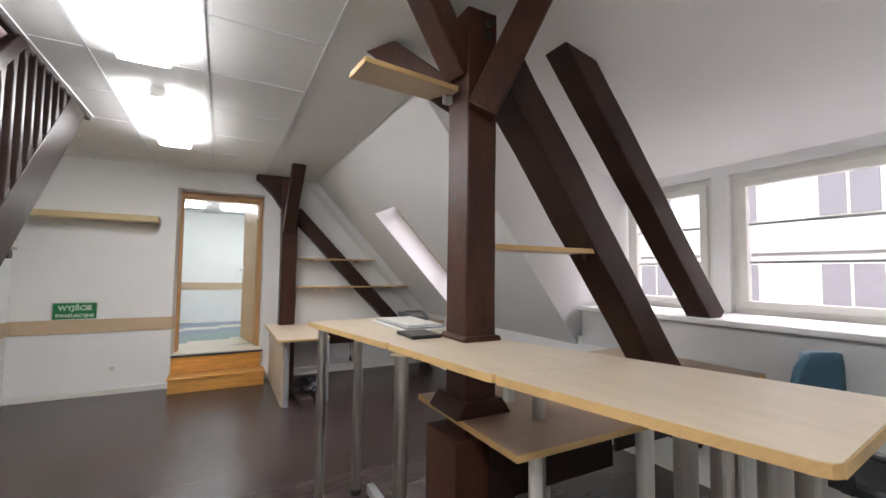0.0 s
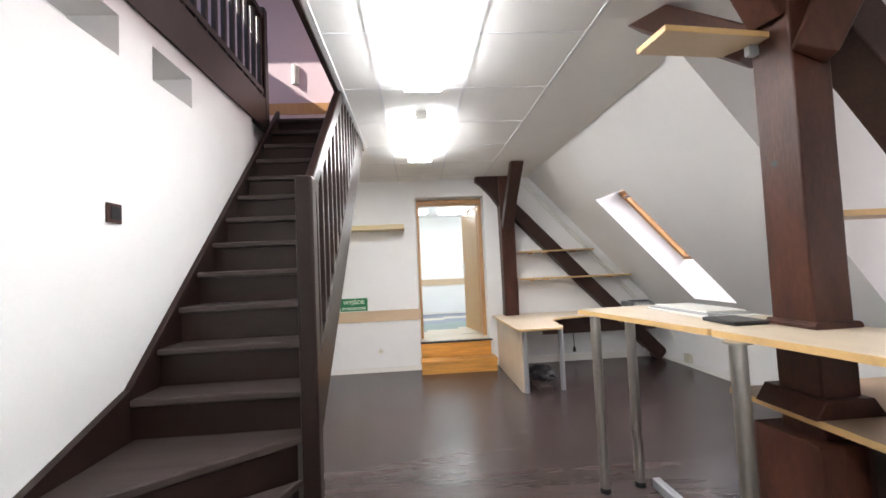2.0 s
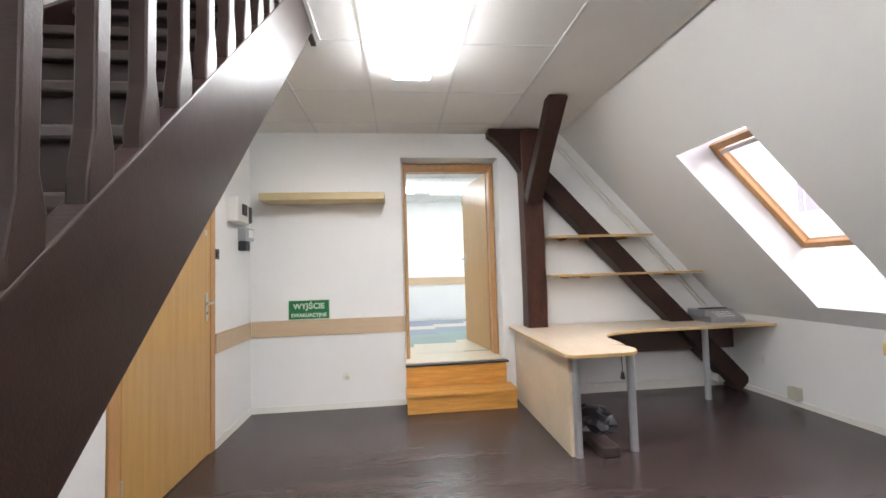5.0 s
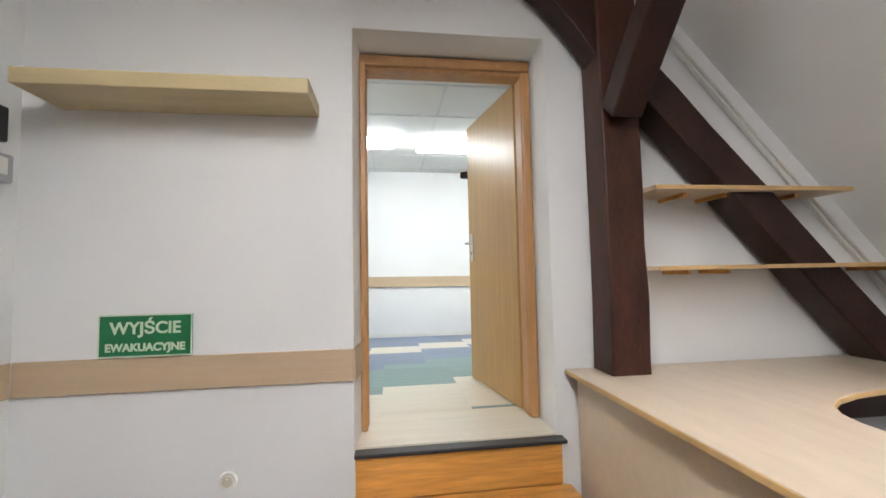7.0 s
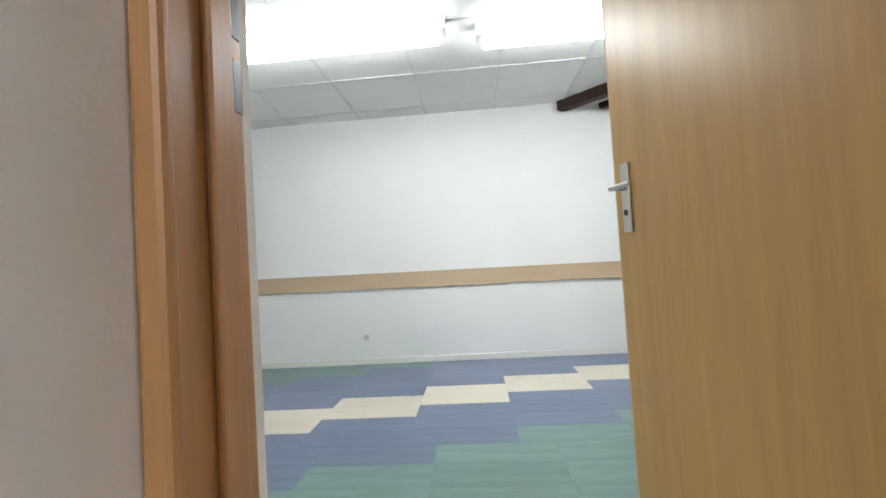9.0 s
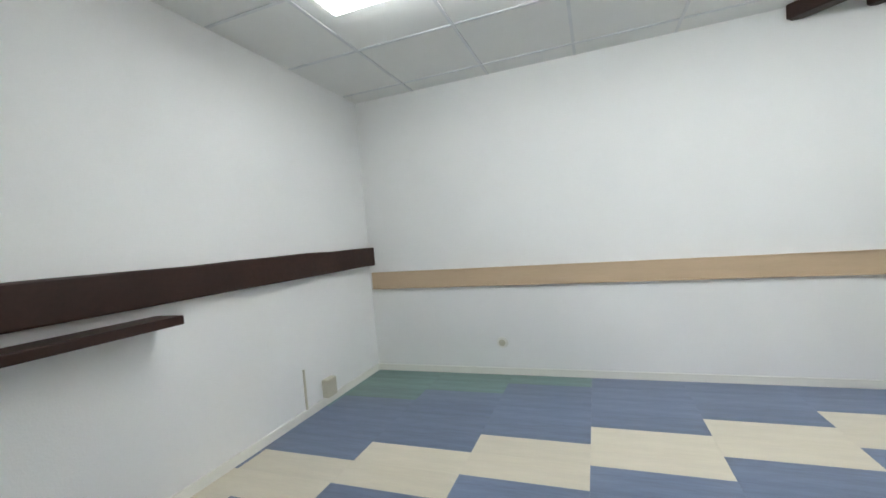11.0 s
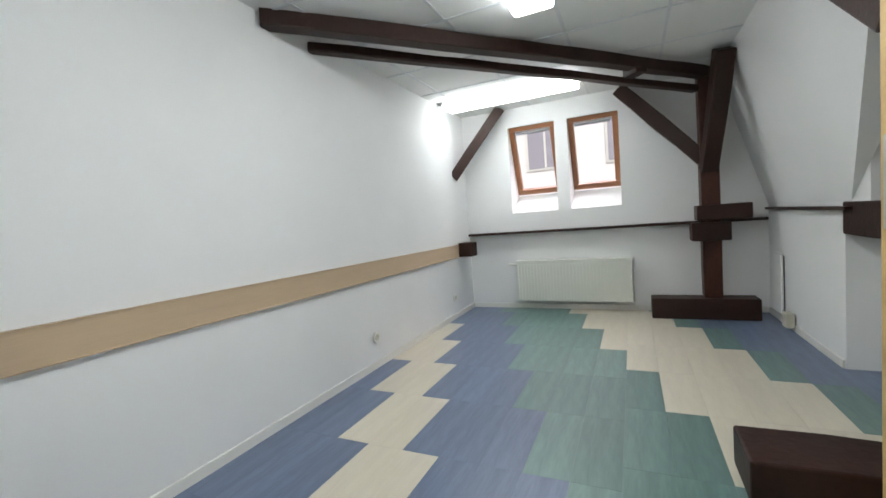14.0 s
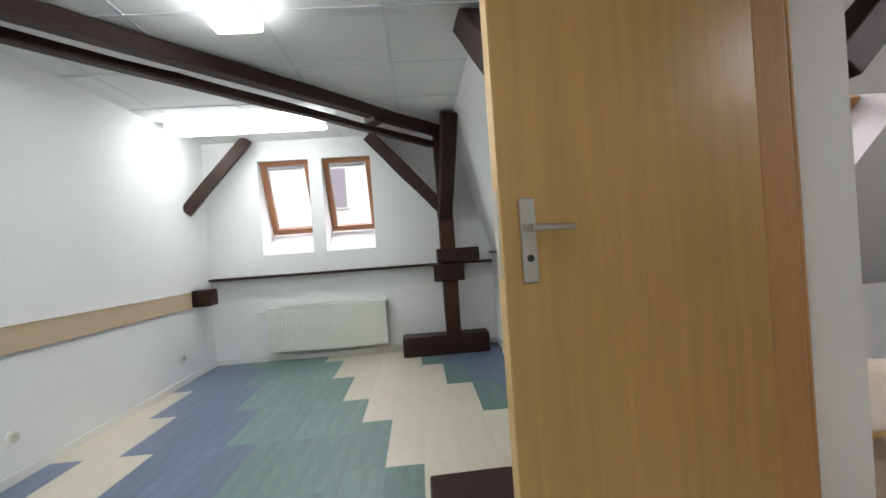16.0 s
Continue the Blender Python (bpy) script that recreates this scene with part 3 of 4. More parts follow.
# ---- L-shaped desk ----
dk = empty("corner_desk", 0.7, -0.7, 0, "pale maple L-shaped desk with rounded tip and grey legs", "desk")
outline = [(0.61, -0.02), (0.61, -1.44)]
outline += [(0.66 + 0.05 * math.cos(a), -1.44 + 0.06 * math.sin(a)) for a in (math.pi * 1.25, math.pi * 1.5)]
outline += [(1.00 + 0.16 * math.sin(a), -1.34 - 0.16 * math.cos(a)) for a in [i * math.pi / 8 for i in range(0, 8)]]
outline += [(1.165, -1.22), (1.185, -1.10), (1.19, -1.0), (1.20, -0.90), (1.235, -0.81), (1.30, -0.735), (1.39, -0.68), (1.52, -0.635), (1.66, -0.61), (1.8, -0.60), (3.03, -0.60), (3.03, -0.02)]
part("top", bm_prism(bmesh.new(), outline, "z", 0.698, 0.722), TABLE, dk)
part("edge_band", bm_prism(bmesh.new(), [(x * 1.0 + (0.004 if x > 1 else -0.004), y - 0.004) for x, y in outline], "z", 0.700, 0.7195), EDGE, dk, "beech edge band")
box("side_panel", 0.665, 0.69, -1.36, -0.03, 0.0, 0.697, TABLE, dk, "", 0.002)
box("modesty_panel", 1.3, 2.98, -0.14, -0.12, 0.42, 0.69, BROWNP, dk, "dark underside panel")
for x, y in ((0.715, -1.365), (1.14, -1.33), (2.44, -0.42)):
    part("leg", bm_cyl(bmesh.new(), (x, y, 0), (x, y, 0.697), 0.028), GREYM, dk, "grey metal leg")
ph = empty("desk_phone", 2.6, -0.25, 0.722, "grey desk telephone resting on the maple desk", "telephone")
part("body", bm_prism(bmesh.new(), [(-0.44, 0.723), (-0.14, 0.723), (-0.14, 0.84), (-0.28, 0.835), (-0.44, 0.765)], "x", 2.50, 2.86), GREYM, ph, "", 0.008)
box("handset", 2.47, 2.535, -0.40, -0.15, 0.775, 0.845, GREYM, ph, "grey handset", 0.012)
box("paper_slot", 2.58, 2.84, -0.25, -0.16, 0.838, 0.846, BLACK, ph, "dark paper slot", 0.002)
for r in range(3):
    for c in range(4):
        part("key", bm_box(bmesh.new(), 2.60 + 0.05 * c, 2.63 + 0.05 * c, -0.41 + 0.035 * r, -0.39 + 0.035 * r, 0.77 + 0.0155 * r, 0.789 + 0.0155 * r), PLAST, ph)
bg1 = empty("black_bag", 0.98, -1.05, 0, "crumpled black bag on the floor under the desk", "bag")
bm = bmesh.new()
bmesh.ops.create_icosphere(bm, subdivisions=3, radius=1.0)
for v in bm.verts:
    k = 1 + 0.35 * noise.noise(v.co * 2.3)
    v.co = Vector((1.0 + v.co.x * 0.16 * k, -1.02 + v.co.y * 0.2 * k, 0.11 + max(-1, v.co.z) * 0.11 * min(k, 1.0)))
part("sack", bm, BAG, bg1)
tagged(box("timber_offcut", 0.86, 0.99, -1.42, -1.05, 0.0, 0.07, TREAD, bevel=0.01), "dark grey offcut lying on the floor beside the desk", "offcut")

# ---- bar table ----
bt = empty("bar_table", 1.0, -4.6, 0, "long pale maple bar-height table with steel tube legs", "table")
N, F = [(0.56, -3.34), (0.735, -4.30), (0.833, -4.985), (1.0, -5.755)], [(1.20, -3.29), (1.268, -4.41), (1.46, -5.03), (1.64, -5.65)]
for i in range(3):
    (ax, ay), (bx, by), (cx, cy), (dx, dy) = N[i], N[i + 1], F[i + 1], F[i]
    ay, dy = ay - (0.003 if i else 0), dy - (0.003 if i else 0)
    kx, ky = (bx - ax) / math.hypot(bx - ax, by - ay), (by - ay) / math.hypot(bx - ax, by - ay)
    # rounded corners leave a small notch at every joint
    front = [(ax + 0.022, ay), (ax + 0.006 + kx * 0.008, ay + ky * 0.008), (ax + kx * 0.026, ay + ky * 0.026), (bx - kx * 0.026, by - ky * 0.026), (bx + 0.006 - kx * 0.008, by - ky * 0.008), (bx + 0.022, by)]
    pts = front + ([(1.40, -5.715), (1.60, -5.69)] if i == 2 else []) + [(cx, cy), (dx, dy)]
    part("board", bm_prism(bmesh.new(), pts, "z", 1.093, 1.121), TABLE, bt)
    for (px, py), (qx, qy) in zip(front, front[1:]):
        part("edge_band", bm_prism(bmesh.new(), [(px, py), (qx, qy), (qx - 0.004, qy - 0.001), (px - 0.004, py - 0.001)], "z", 1.0935, 1.1195), EDGE, bt, "worn chipboard edge")
part("edge_band", bm_prism(bmesh.new(), [(1.022, -5.7555), (1.40, -5.7155), (1.40, -5.7195), (1.022, -5.7595)], "z", 1.0935, 1.1195), EDGE, bt, "worn chipboard edge")
for x, y in ((0.645, -3.41), (0.89, -3.37), (0.755, -4.43), (1.36, -4.6), (1.20, -5.37), (1.09, -5.53), (1.10, -5.62), (1.34, -5.59)):
    lg = part("leg", bm_cyl(bmesh.new(), (x, y, 0.015), (x, y, 1.092), 0.03, n=24), STEEL, bt, "brushed steel tube leg")
    part("foot", bm_cyl(bmesh.new(), (x, y, 0.0), (x, y, 0.03), 0.033, n=24), BLACK, lg)
    part("mounting_plate", bm_cyl(bmesh.new(), (x, y, 1.084), (x, y, 1.0925), 0.05, n=20), STEEL, lg)
fb = tagged(box("floor_board", 0.95, 1.0, -4.3, -3.4, 0.0, 0.06, GREYM, bevel=0.006), "grey metal floor duct under the bar table", "floor duct")
pf = empty("picture_frames", 1.0, -3.75, 1.121, "stack of thin white frames lying on the bar table", "frame stack")
for i in range(3):
    box("frame", 0.93 + 0.03 * i, 1.2, -4.05 + 0.05 * i, -3.5, 1.122 + 0.008 * i, 1.129 + 0.008 * i, GREYM if i == 1 else PLAST, pf)
tagged(box("black_tray", 0.87, 1.03, -4.28, -4.08, 1.122, 1.14, BLACK, bevel=0.005), "small black tray lying on the bar table", "tray")

# ---- low tables ----


def low_table(x0, x1, y0, y1, legs, label, top=0.785):
    e = empty("work_table", x0, y0, 0, label, "table")
    box("top", x0, x1, y0, y1, top - 0.028, top, mat_low, e)
    box("edge_band", x0, x1, y0 - 0.003, y0, top - 0.0275, top - 0.0005, EDGE, e)
    box("edge_band", x0 - 0.003, x0, y0, y1, top - 0.0275, top - 0.0005, EDGE, e)
    box("apron", x0 + 0.1, x1 - 0.06, y0 + 0.30, y0 + 0.32, 0.45, top - 0.029, STAIR, e, "dark apron panel")
    for x, y in legs:
        part("leg", bm_cyl(bmesh.new(), (x, y, 0), (x, y, top - 0.029), 0.028), PLAST, e, "white metal leg")


mat_low = mat("light_walnut_laminate", (0.42, 0.30, 0.20), 0.4, scale=3, var=0.1, bump=0.02, stretch=(1, 6, 1), fine=24)
low_table(1.03, 1.95, -4.86, -4.02, ((1.20, -4.76), (1.85, -4.76), (1.85, -4.1)), "brown laminate work table under the bar table")
low_table(1.953, 3.03, -4.75, -3.75, ((2.05, -4.65), (2.9, -4.65)), "brown laminate work table against the knee wall", 0.84)

# ---- office chair ----
ch = empty("office_chair", 2.55, -5.2, 0, "office chair with curved blue backrest and black seat", "chair")
CM = pose(2.74, -5.33, 0.03, 0, 0, 172)


def chair_part(nm, bm, mt, par, bev=0.0):
    bm.transform(CM)
    return part(nm, bm, mt, par, "", bev)


chair_part("seat", bm_box(bmesh.new(), -0.23, 0.23, -0.22, 0.22, 0.45, 0.53), BLACK, ch, 0.03)
bm = bmesh.new()
rows = []
for i in range(9):
    u = -1 + i / 4
    row = []
    for k in range(7):
        v = k / 6
        half = 0.20 * (1 - 0.35 * abs(2 * v - 1) ** 3)
        bow = -0.26 - 0.05 * math.sin(v * 2.6) + 0.06 * u * u
        row.append((bm.verts.new((u * half, bow, 0.60 + 0.42 * v)), bm.verts.new((u * half * 0.97, bow + 0.035, 0.605 + 0.41 * v))))
    rows.append(row)
for a, b in zip(rows, rows[1:]):
    for p, q, r, t in zip(a, a[1:], b, b[1:]):
        bm.faces.new((p[0], r[0], t[0], q[0])), bm.faces.new((p[1], q[1], t[1], r[1]))
    bm.faces.new((a[0][0], a[0][1], b[0][1], b[0][0])), bm.faces.new((a[-1][0], b[-1][0], b[-1][1], a[-1][1]))
for row in (rows[0], rows[-1]):
    for p, q in zip(row, row[1:]):
        bm.faces.new((p[0], q[0], q[1], p[1]))
for f in bm.faces:
    f.smooth = True
chair_part("backrest", bm, BLUEC, ch)
chair_part("column", bm_cyl(bmesh.new(), (0, 0, 0.08), (0, 0, 0.45), 0.03), BLACK, ch)
chair_part("back_bar", bm_box(bmesh.new(), -0.03, 0.03, -0.25, -0.23, 0.44, 0.7), BLACK, ch)
for i in range(5):
    a = i * math.tau / 5
    leg = chair_part("base_arm", bm_cyl(bmesh.new(), (0, 0, 0.07), (0.28 * math.cos(a), 0.28 * math.sin(a), 0.07), 0.02), BLACK, ch)
    chair_part("castor", bm_cyl(bmesh.new(), (0.28 * math.cos(a) - 0.02, 0.28 * math.sin(a), 0.0), (0.28 * math.cos(a) + 0.02, 0.28 * math.sin(a), 0.0), 0.03), BLACK, leg)
for s in (-1, 1):
    chair_part("armrest", bm_box(bmesh.new(), s * 0.27 - 0.025, s * 0.27 + 0.025, -0.15, 0.15, 0.66, 0.69), BLACK, ch, 0.01)
    chair_part("arm_post", bm_box(bmesh.new(), s * 0.27 - 0.015, s * 0.27 + 0.015, -0.02, 0.02, 0.48, 0.66), BLACK, ch)

# ---- small wall things ----


def lettering(txt, x, y, z, size, parent, material):
    cu = bpy.data.curves.new("lettering", "FONT")
    cu.body, cu.size, cu.align_x, cu.extrude, cu.offset = txt, size, "CENTER", 0.001, 0.002
    tmp = new("lettering_curve", cu)
    bpy.context.view_layer.update()
    me = bpy.data.meshes.new_from_object(tmp.evaluated_get(bpy.context.evaluated_depsgraph_get()))
    bpy.data.objects.remove(tmp)
    me.transform(pose(x, y, z, 90, 0, 0))
    me.materials.clear()
    me.materials.append(material)
    ob = new("lettering", me)
    ob.parent = parent
    ob.matrix_parent_inverse = parent.matrix_world.inverted()


sg = empty("exit_sign", -1.38, -0.01, 0.97, "green evacuation exit sign with pale letters", "sign")
box("plate", -1.562, -1.170, -0.022, -0.016, 0.873, 1.062, GREEN, sg, "", 0.001)
for r in ((-1.562, -1.170, 0.873, 0.879), (-1.562, -1.170, 1.056, 1.062), (-1.562, -1.556, 0.879, 1.056), (-1.176, -1.170, 0.879, 1.056)):
    box("rim", r[0], r[1], -0.0235, -0.0225, r[2], r[3], PALEG, sg)
lettering("WYJŚCIE", -1.366, -0.0235, 0.977, 0.074, sg, PALEG)
lettering("EWAKUACYJNE", -1.366, -0.0235, 0.90, 0.047, sg, PALEG)


def socket(x, y, z, facing, label="round white wall socket"):
    e = empty("wall_socket", x, y, z, label, "socket", "wall sockets")
    d = {"n": (0, -1, 0), "s": (0, -1, 0), "e": (1, 0, 0), "w": (-1, 0, 0)}[facing]
    p, v = Vector((x, y, z)), Vector(d)
    part("plate", bm_cyl(bmesh.new(), p, p + v * 0.012, 0.042, 0.038, 28), PLAST, e)
    part("well", bm_cyl(bmesh.new(), p + v * 0.0125, p + v * 0.014, 0.024, n=24), CREAM, e)
    part("pin", bm_cyl(bmesh.new(), p + v * 0.014 + Vector((0, 0, 0.010)), p + v * 0.024 + Vector((0, 0, 0.010)), 0.004), STEEL, e)


socket(-1.015, -0.002, 0.295, "n")
sw = empty("light_switch", -1.91, -0.75, 1.49, "dark brown light switch beside the entrance door", "switch")
box("plate", -1.92, -1.908, -0.79, -0.71, 1.45, 1.53, BROWNP, sw, "", 0.003)
box("rocker", -1.907, -1.902, -0.775, -0.725, 1.465, 1.515, BLACK, sw, "", 0.002)
sw = empty("light_switch", -1.82, -4.0, 1.74, "dark brown light switch on the stair wall", "switch")
box("plate", -1.83, -1.818, -4.045, -3.955, 1.695, 1.785, BROWNP, sw, "", 0.003)
box("rocker", -1.817, -1.812, -4.03, -3.97, 1.71, 1.77, BLACK, sw, "", 0.002)
fbx = empty("fuse_box", -1.88, -0.4, 1.87, "white plastic fuse box with dark windows", "fuse box")
box("case", -1.92, -1.83, -0.54, -0.28, 1.78, 1.99, PLAST, fbx, "", 0.012)
box("window", -1.829, -1.822, -0.45, -0.34, 1.84, 1.94, BLACK, fbx, "smoked window", 0.002)
box("side_case", -1.92, -1.85, -0.275, -0.14, 1.80, 1.95, BLACK, fbx, "dark side case", 0.008)
mt = empty("electric_meter", -1.88, -0.2, 1.62, "small electric meter in clear and black casing", "meter")
box("case", -1.92, -1.84, -0.31, -0.12, 1.63, 1.75, GREYM, mt, "", 0.01)
box("dial", -1.839, -1.832, -0.27, -0.16, 1.66, 1.73, PLAST, mt)
box("terminal_block", -1.92, -1.85, -0.30, -0.2, 1.54, 1.628, BLACK, mt, "", 0.006)
e = empty("floor_socket", 3.0, -0.75, 0.1, "cream surface socket on the knee wall", "socket")
box("body", 2.99, 3.048, -0.80, -0.70, 0.06, 0.17, CREAM, e, "", 0.006)
e = empty("small_switch", 3.04, -0.4, 0.35, "small white switch on the knee wall", "switch")
box("plate", 3.036, 3.048, -0.44, -0.36, 0.31, 0.39, PLAST, e, "", 0.004)

e = empty("hanging_cable", 1.75, -0.10, 0.3, "grey power cable with black plug hanging below the desk", "cable")
part("cord", bm_cyl(bmesh.new(), (1.76, -0.10, 0.22), (1.75, -0.11, 0.69), 0.006, n=8), BLACK, e)
part("plug", bm_cyl(bmesh.new(), (1.76, -0.10, 0.15), (1.76, -0.10, 0.22), 0.024, 0.014, n=12), BLACK, e, "black plug")
e = empty("cable_duct", 1.8, -0.02, 0.07, "white cable duct running low along the wall", "cable duct")
box("duct", 0.95, 2.78, -0.034, -0.0145, 0.062, 0.10, PLAST, e, "", 0.003)
box("corner_box", 2.80, 3.03, -0.12, -0.016, 0.062, 0.24, PLAST, e, "white boxed-in corner", 0.004)
e = empty("door_stop", -1.47, -1.82, 0, "small black rubber door stop on the floor", "door stop")
part("dome", bm_cyl(bmesh.new(), (-1.47, -1.82, 0.0), (-1.47, -1.82, 0.035), 0.024, 0.016, 16), BLACK, e)
e = empty("cable_outlet", 0.92, -4.9, 1.0, "small white outlet hanging under the bar table", "outlet")
box("body", 0.90, 0.93, -4.975, -4.945, 1.02, 1.0925, PLAST, e, "", 0.005)

# ---- second room ----
X0, X1, YN = -2.16, 3.57, 3.45
boxes("wall_long", [(X0 - 0.2, X1 + 0.4, YN, YN + 0.2, 0, 3.0)], WHITE, "long white painted wall with a beige rail", "wall")
boxes("wall_left_end", [(X0 - 0.2, X0, 0.45, YN, 0, 3.0)], WHITE, "white end wall with a dark beam", "wall")
boxes("wall_side", [(2.13, X1, 0.45, 0.62, ZF, 1.36), (1.85, X1, 0.45, 0.62, 1.36, C2)], WHITE, "white projecting side wall", "wall")
bm = bmesh.new()
va = [bm.verts.new(c) for c in ((2.05, 0.621, 1.37), (2.05, 0.621, C2), (0.80, 0.621, C2), (0.80, 0.98, C2))]
vb = [bm.verts.new(c) for c in ((X1, 0.621, 1.37), (X1, 0.621, C2), (X1, 0.98, C2))]
for f in ((va[0], vb[0], vb[2], va[3]), (va[0], va[1], vb[1], vb[0]), (va[2], va[3], vb[2], vb[1], va[1]), (va[0], va[3], va[2], va[1]), (vb[0], vb[1], vb[2])):
    bm.faces.new(f)
struct(part("wall_side_slope", bm, WHITE), "white sloping upper wall", "wall")
NI = ((2.42, 2.92), (1.80, 2.29))
bm = bmesh.new()
for y0, y1, z0, z1 in ((0.45, YN, 0, 1.46), (0.45, YN, 2.40, 2.9), (2.92, YN, 1.46, 2.40), (2.29, 2.42, 1.46, 2.40), (0.45, 1.80, 1.46, 2.40)):
    bm_box(bm, X1, X1 + 0.36, y0, y1, z0, z1)
struct(part("wall_window_end", bm, WHITE), "white end wall with two roof windows", "wall")
WM = Matrix.Translation((X1 + 0.03, 0, 2.41)) @ pose(0, 0, 0, 0, 68, 0)
for i, (y0, y1) in enumerate(NI):
    roof_window("window_6" if i == 0 else "window_7", WM, 0.0, 0.80, y0 + 0.002, y1 - 0.002, 0.0, "brown pine-framed roof window with a white reveal", REDPINE)
    bm = bm_prism(bmesh.new(), [(X1, 1.461), (X1 + 0.36, 1.461), (X1 + 0.36, 1.66)], "y", y0 + 0.001, y1 - 0.001)
    struct(part("window_sill", bm, WHITE), "white sloping reveal below the roof window", "sill")
boxes("ceiling_second", [(X0 - 0.2, X1 + 0.4, 0.45, YN, C2, C2 + 0.2)], CEIL, "suspended white ceiling with square boards", "ceiling")
bm = bmesh.new()
for i in range(10):
    x = -1.645 + 0.6 * i
    if x < X1:
        bm_box(bm, x - 0.009, x + 0.009, 0.46, YN - 0.01, C2 - 0.006, C2 + 0.01)
for i in range(5):
    y = 0.86 + 0.6 * i
    bm_box(bm, X0 + 0.01, X1 - 0.01, y - 0.009, y + 0.009, C2 - 0.005, C2 + 0.01)
struct(part("ceiling_grid", bm, METALW), "white metal ceiling grid bars", "ceiling")
boxes("baseboard", [(X0 + 0.002, X1, YN - 0.014, YN - 0.002, ZF, ZF + 0.05), (X0 + 0.002, X0 + 0.014, 0.46, YN - 0.016, ZF, ZF + 0.05), (X1 - 0.014, X1 - 0.002, 0.64, YN - 0.016, ZF, ZF + 0.05), (2.14, X1 - 0.016, 0.622, 0.634, ZF, ZF + 0.05), (0.6, 2.12, 0.452, 0.464, ZF, ZF + 0.05)], PLAST, "narrow white baseboard", "baseboard")
rl = empty("wall_rail", 0.5, YN, 1.1, "beige wood-grain wall rail along the long white wall", "wall rail")
for za, zb, th, nm in ((0.0, 0.125, 0.014, "board"), (-0.006, -0.0005, 0.019, "lip"), (0.1255, 0.131, 0.019, "lip")):
    part(nm, bm_prism(bmesh.new(), [(X0 + 0.02, 1.078 + za), (3.18, 1.035 + za), (3.18, 1.035 + zb), (X0 + 0.02, 1.078 + zb)], "y", YN - 0.002 - th, YN - 0.002), BAND, rl)
tagged(timber("wall_beam", (X0 + 0.03, 0.5, 1.345), (X0 + 0.03, YN - 0.01, 1.345), 0.06, 0.15), "dark-stained horizontal beam on the white end wall", "beam")
tagged(box("dark_shelf", X0 + 0.002, X0 + 0.16, 0.6, 1.68, 1.185, 1.222, DARKX, bevel=0.004), "narrow dark wooden shelf on the end wall", "shelf")
tagged(timber("ceiling_beam", (0.73, YN, 2.565), (3.20, 1.12, 2.505), 0.10, 0.09), "dark-stained beam crossing under the white ceiling", "beam")
tagged(timber("ceiling_beam", (1.08, YN, 2.535), (3.28, 1.17, 2.40), 0.07, 0.055), "thin dark-stained beam crossing under the white ceiling", "beam")
tagged(timber("spacer_block", (2.62, 1.60, 2.475), (2.74, 1.70, 2.475), 0.10, 0.07), "dark wooden spacer between the two ceiling beams", "beam")
p2 = empty("timber_frame_post", 3.35, 1.09, ZF, "dark-stained timber post on a floor sleeper", "post")
box("sleeper", 3.22, 3.42, 0.76, 1.58, ZF, 0.585, DARKX, p2, "", 0.01)
timber("shaft", (3.35, 1.09, 0.585), (3.35, 1.09, 2.57), 0.15, 0.14, DARK, p2)
timber("leaning_strut", (3.28, 1.10, 1.70), (2.88, 1.03, 2.57), 0.13, 0.12, DARKX, p2)
timber("brace", (3.36, 1.12, 1.80), (3.46, 1.78, 2.56), 0.13, 0.12, DARKX, p2)
box("tenon_block", 3.25, 3.45, 0.95, 1.24, 1.09, 1.25, DARKX, p2, "", 0.008)
box("tenon_block", 3.24, 3.44, 0.80, 1.20, 1.27, 1.40, DARKX, p2, "", 0.008)
tagged(timber("corner_brace", (3.25, YN + 0.02, 1.89), (3.50, 2.98, 2.60), 0.15, 0.11), "dark-stained corner brace against the window wall", "beam")
tagged(box("beam_stub", 3.20, 3.36, YN - 0.16, YN, 1.03, 1.18, DARKX, bevel=0.008), "dark sawn beam stub on the long wall", "beam")
ld = empty("ledge", X1, 2.3, 1.24, "thin dark wooden ledge along the white walls", "ledge")
box("board", X1 - 0.09, X1 - 0.002, 0.64, YN - 0.02, 1.235, 1.26, DARKX, ld, "", 0.003)
box("board", 2.0, X1 - 0.1, 0.622, 0.67, 1.325, 1.345, DARKX, ld, "", 0.003)
tagged(timber("wall_beam_end", (1.35, 0.55, 1.28), (2.12, 0.55, 1.28), 0.17, 0.18), "dark beam end beside the projecting wall", "beam")
fs = empty("floor_sleeper", 0.79, 0.97, ZF, "dark-stained timber sleeper on the patterned floor carrying a post", "beam")
timber("sleeper", (0.79, 0.56, 0.48), (0.79, 1.39, 0.48), 0.26, 0.158, DARKX, fs)
timber("shaft", (0.79, 0.83, 0.555), (0.79, 0.83, 2.59), 0.14, 0.13, DARKX, fs)
timber("brace", (0.70, 0.96, 1.93), (1.60, 1.02, 2.67), 0.16, 0.14, DARKX, fs)

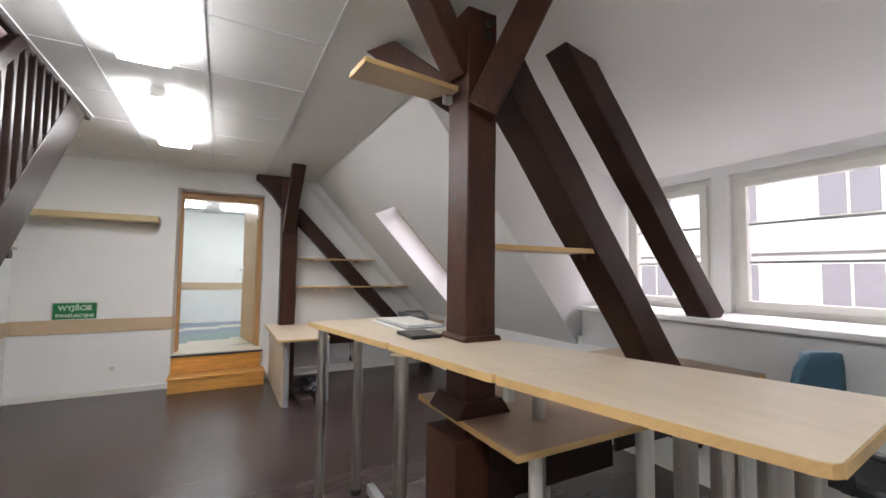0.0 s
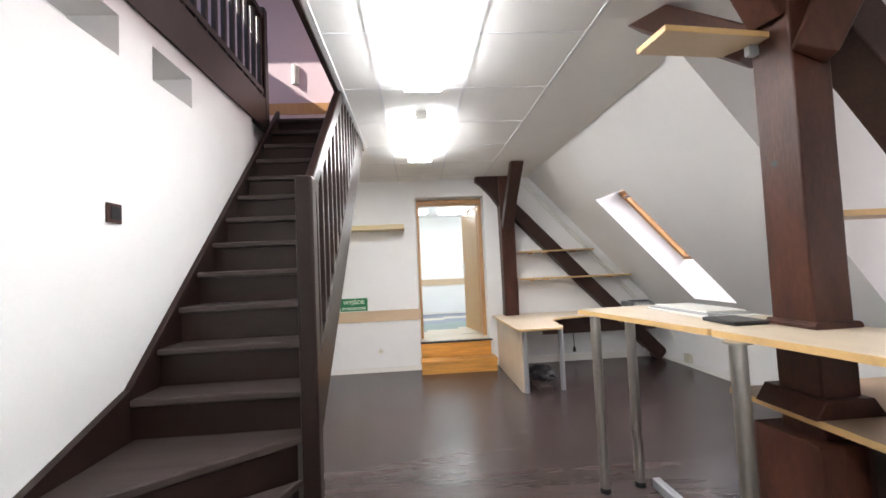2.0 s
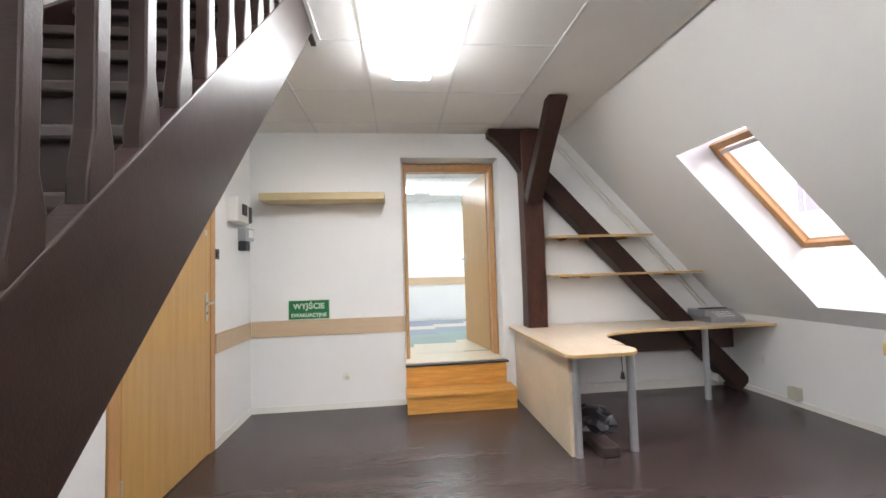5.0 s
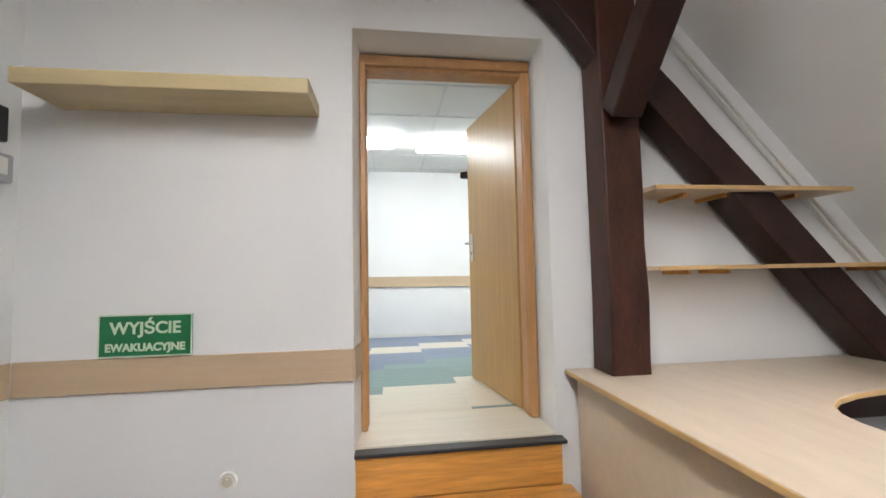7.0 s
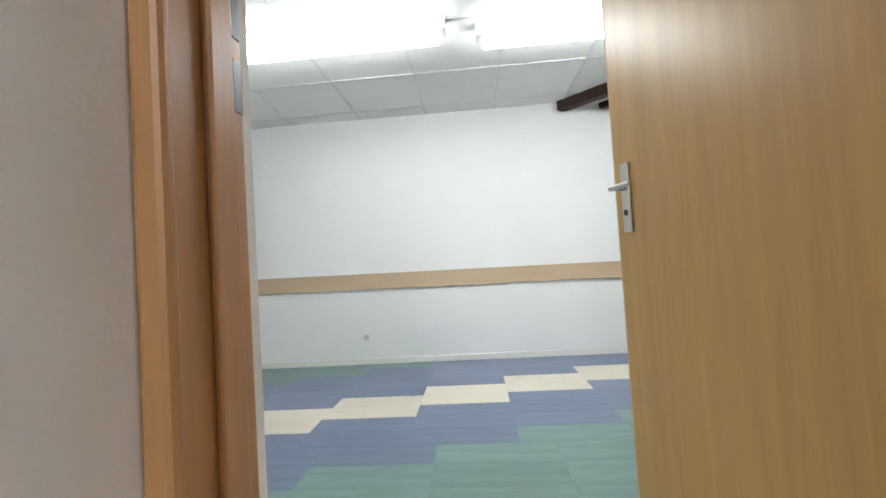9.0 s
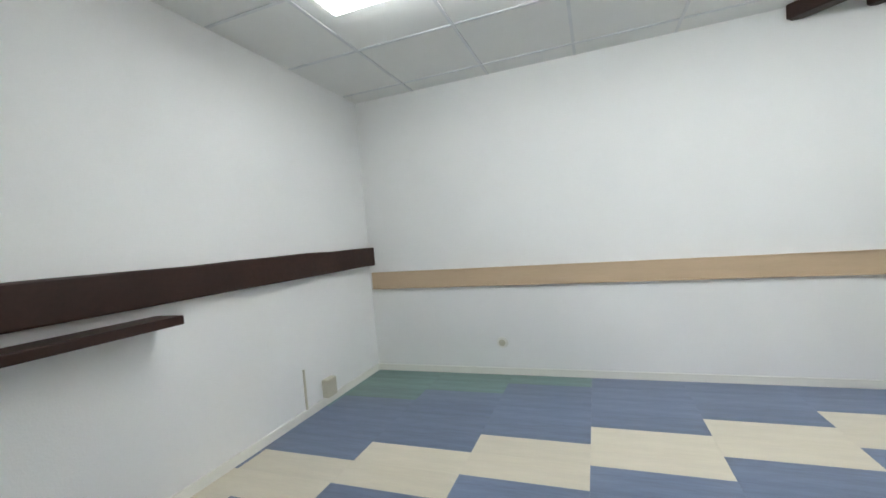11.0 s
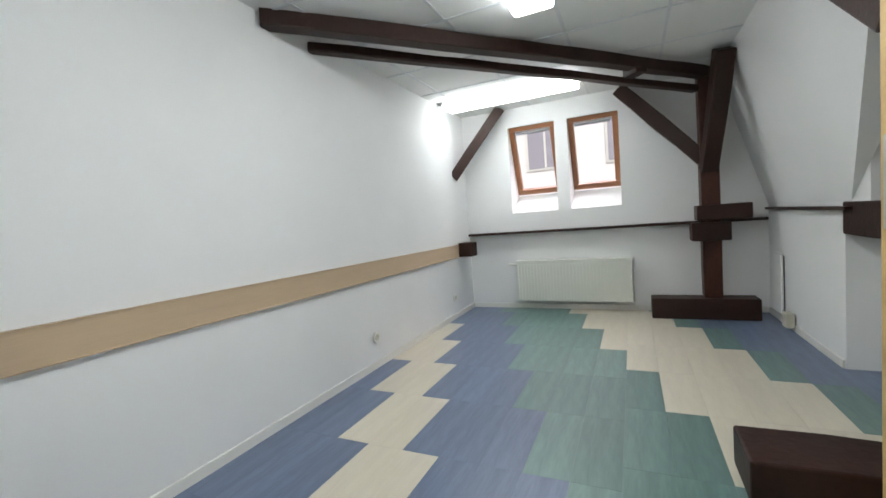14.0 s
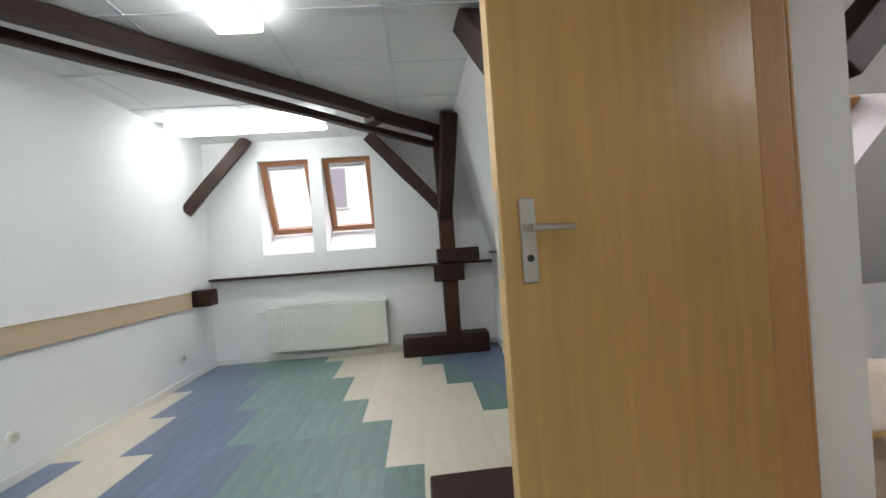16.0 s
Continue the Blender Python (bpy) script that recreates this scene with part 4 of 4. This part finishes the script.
rd = empty("radiator", 3.45, 2.3, 0.5, "cream ribbed panel radiator under the roof windows", "radiator")
box("panel", 3.44, 3.47, 1.73, 2.88, 0.50, 0.925, RAD, rd, "", 0.008)
bm = bmesh.new()
for i in range(34):
    y = 1.755 + i * 0.0335
    bm_box(bm, 3.432, 3.441, y, y + 0.02, 0.525, 0.90)
part("ribs", bm, RAD, rd)
box("back_panel", 3.51, 3.545, 1.73, 2.88, 0.50, 0.925, RAD, rd)
box("top_grille", 3.435, 3.55, 1.72, 2.89, 0.926, 0.94, RAD, rd, "", 0.003)
part("valve", bm_cyl(bmesh.new(), (3.48, 2.885, 0.90), (3.48, 2.97, 0.90), 0.015), PLAST, rd)
part("pipe", bm_cyl(bmesh.new(), (3.53, 1.70, 0.45), (3.53, 2.95, 0.45), 0.011), PLAST, rd)
part("bracket", bm_box(bmesh.new(), 3.47, 3.568, 2.2, 2.24, 0.6, 0.85), PLAST, rd)
e = empty("access_panel", 3.3, 0.62, 0.7, "white access panel with a dark gap in the side wall", "panel")
box("backing", 3.17, 3.44, 0.621, 0.624, 0.47, 0.95, BLACK, e)
box("cover", 3.18, 3.42, 0.625, 0.645, 0.48, 0.96, WHITE, e, "", 0.004)
socket(-1.095, YN - 0.002, 0.638, "s")
socket(1.52, YN - 0.002, 0.623, "s")
socket(3.0, YN - 0.002, 0.62, "s")
e = empty("surface_socket", X0, 2.75, 0.5, "cream surface-mounted socket on the end wall", "socket")
box("body", X0 + 0.002, X0 + 0.05, 2.70, 2.80, 0.455, 0.575, CREAM, e, "", 0.006)
box("cable", X0 + 0.002, X0 + 0.012, 2.53, 2.54, 0.45, 0.70, CREAM, e)
e = empty("surface_socket", 2.95, 0.64, 0.48, "cream surface-mounted socket on the side wall", "socket")
box("body", 2.90, 3.0, 0.636, 0.69, 0.43, 0.54, CREAM, e, "", 0.006)

# ---- outside ----
struct(box("ground", -400, 400, -400, 400, -7.2, -7.0, GROUND), "grey paved ground far below", "ground")
hb = empty("apartment_building", 16, 0, -7, "pale rendered building across the street", "building")
box("wall", 16, 26, -30, 30, -7, 6.0, FACADE, hb)
part("roof", bm_prism(bmesh.new(), [(15.6, 6.0), (26.4, 6.0), (21, 11)], "y", -30.5, 30.5), ROOFT, hb)
for k in range(4):
    z = -6 + 3.0 * k
    box("cornice", 15.85, 15.995, -30, 30, z + 2.2, z + 2.4, FACADE, hb)
    for i in range(18):
        y = -26 + 3.0 * i
        wd = box("window", 15.93, 15.998, y, y + 1.5, z + 0.2, z + 1.9, PLAST, hb)
        box("pane", 15.90, 15.925, y + 0.08, y + 0.71, z + 0.28, z + 1.82, DGLASS, wd)
        box("pane", 15.90, 15.925, y + 0.79, y + 1.42, z + 0.28, z + 1.82, DGLASS, wd)

# ---- patterned plank floor ----
pl = struct(box("floor_second", X0, X1, 0.45, YN, 0.2, ZF - 0.006, VB), "patterned vinyl plank floor in blue, green and cream", "floor")
W, L = 0.185, 0.546
shared = {}
for j in range(-12, 6):
    y0, y1 = max(0.45, 2.525 + W * j), min(YN, 2.525 + W * (j + 1))
    if y1 - y0 < 0.01:
        continue
    off = 0.06 if j >= -4 else 0.215
    for k in range(-6, 8):
        x0, x1 = max(X0, off + L * k), min(X1, off + L * (k + 1))
        if x1 - x0 < 0.01:
            continue
        d = j - k
        if d in (0, 1) or -11 <= d <= -8:
            c = VC
        elif d in (2, 3, 4, 5, -1, -2, -3):
            c = VB
        elif d > 5 or -7 <= d <= -4 or d == -12:
            c = VG
        else:
            c = VB
        key = (round(x1 - x0, 3), round(y1 - y0, 3), c.name)
        if key not in shared:
            me = bpy.data.meshes.new("plank")
            b2 = bm_box(bmesh.new(), 0.0003, x1 - x0 - 0.0003, 0.0003, y1 - y0 - 0.0003, 0, 0.006)
            bmesh.ops.recalc_face_normals(b2, faces=b2.faces[:])
            b2.to_mesh(me)
            b2.free()
            me.materials.append(c)
            shared[key] = me
        ob = new("plank", shared[key])
        ob.location = (x0, y0, ZF - 0.006)
        ob.parent = pl
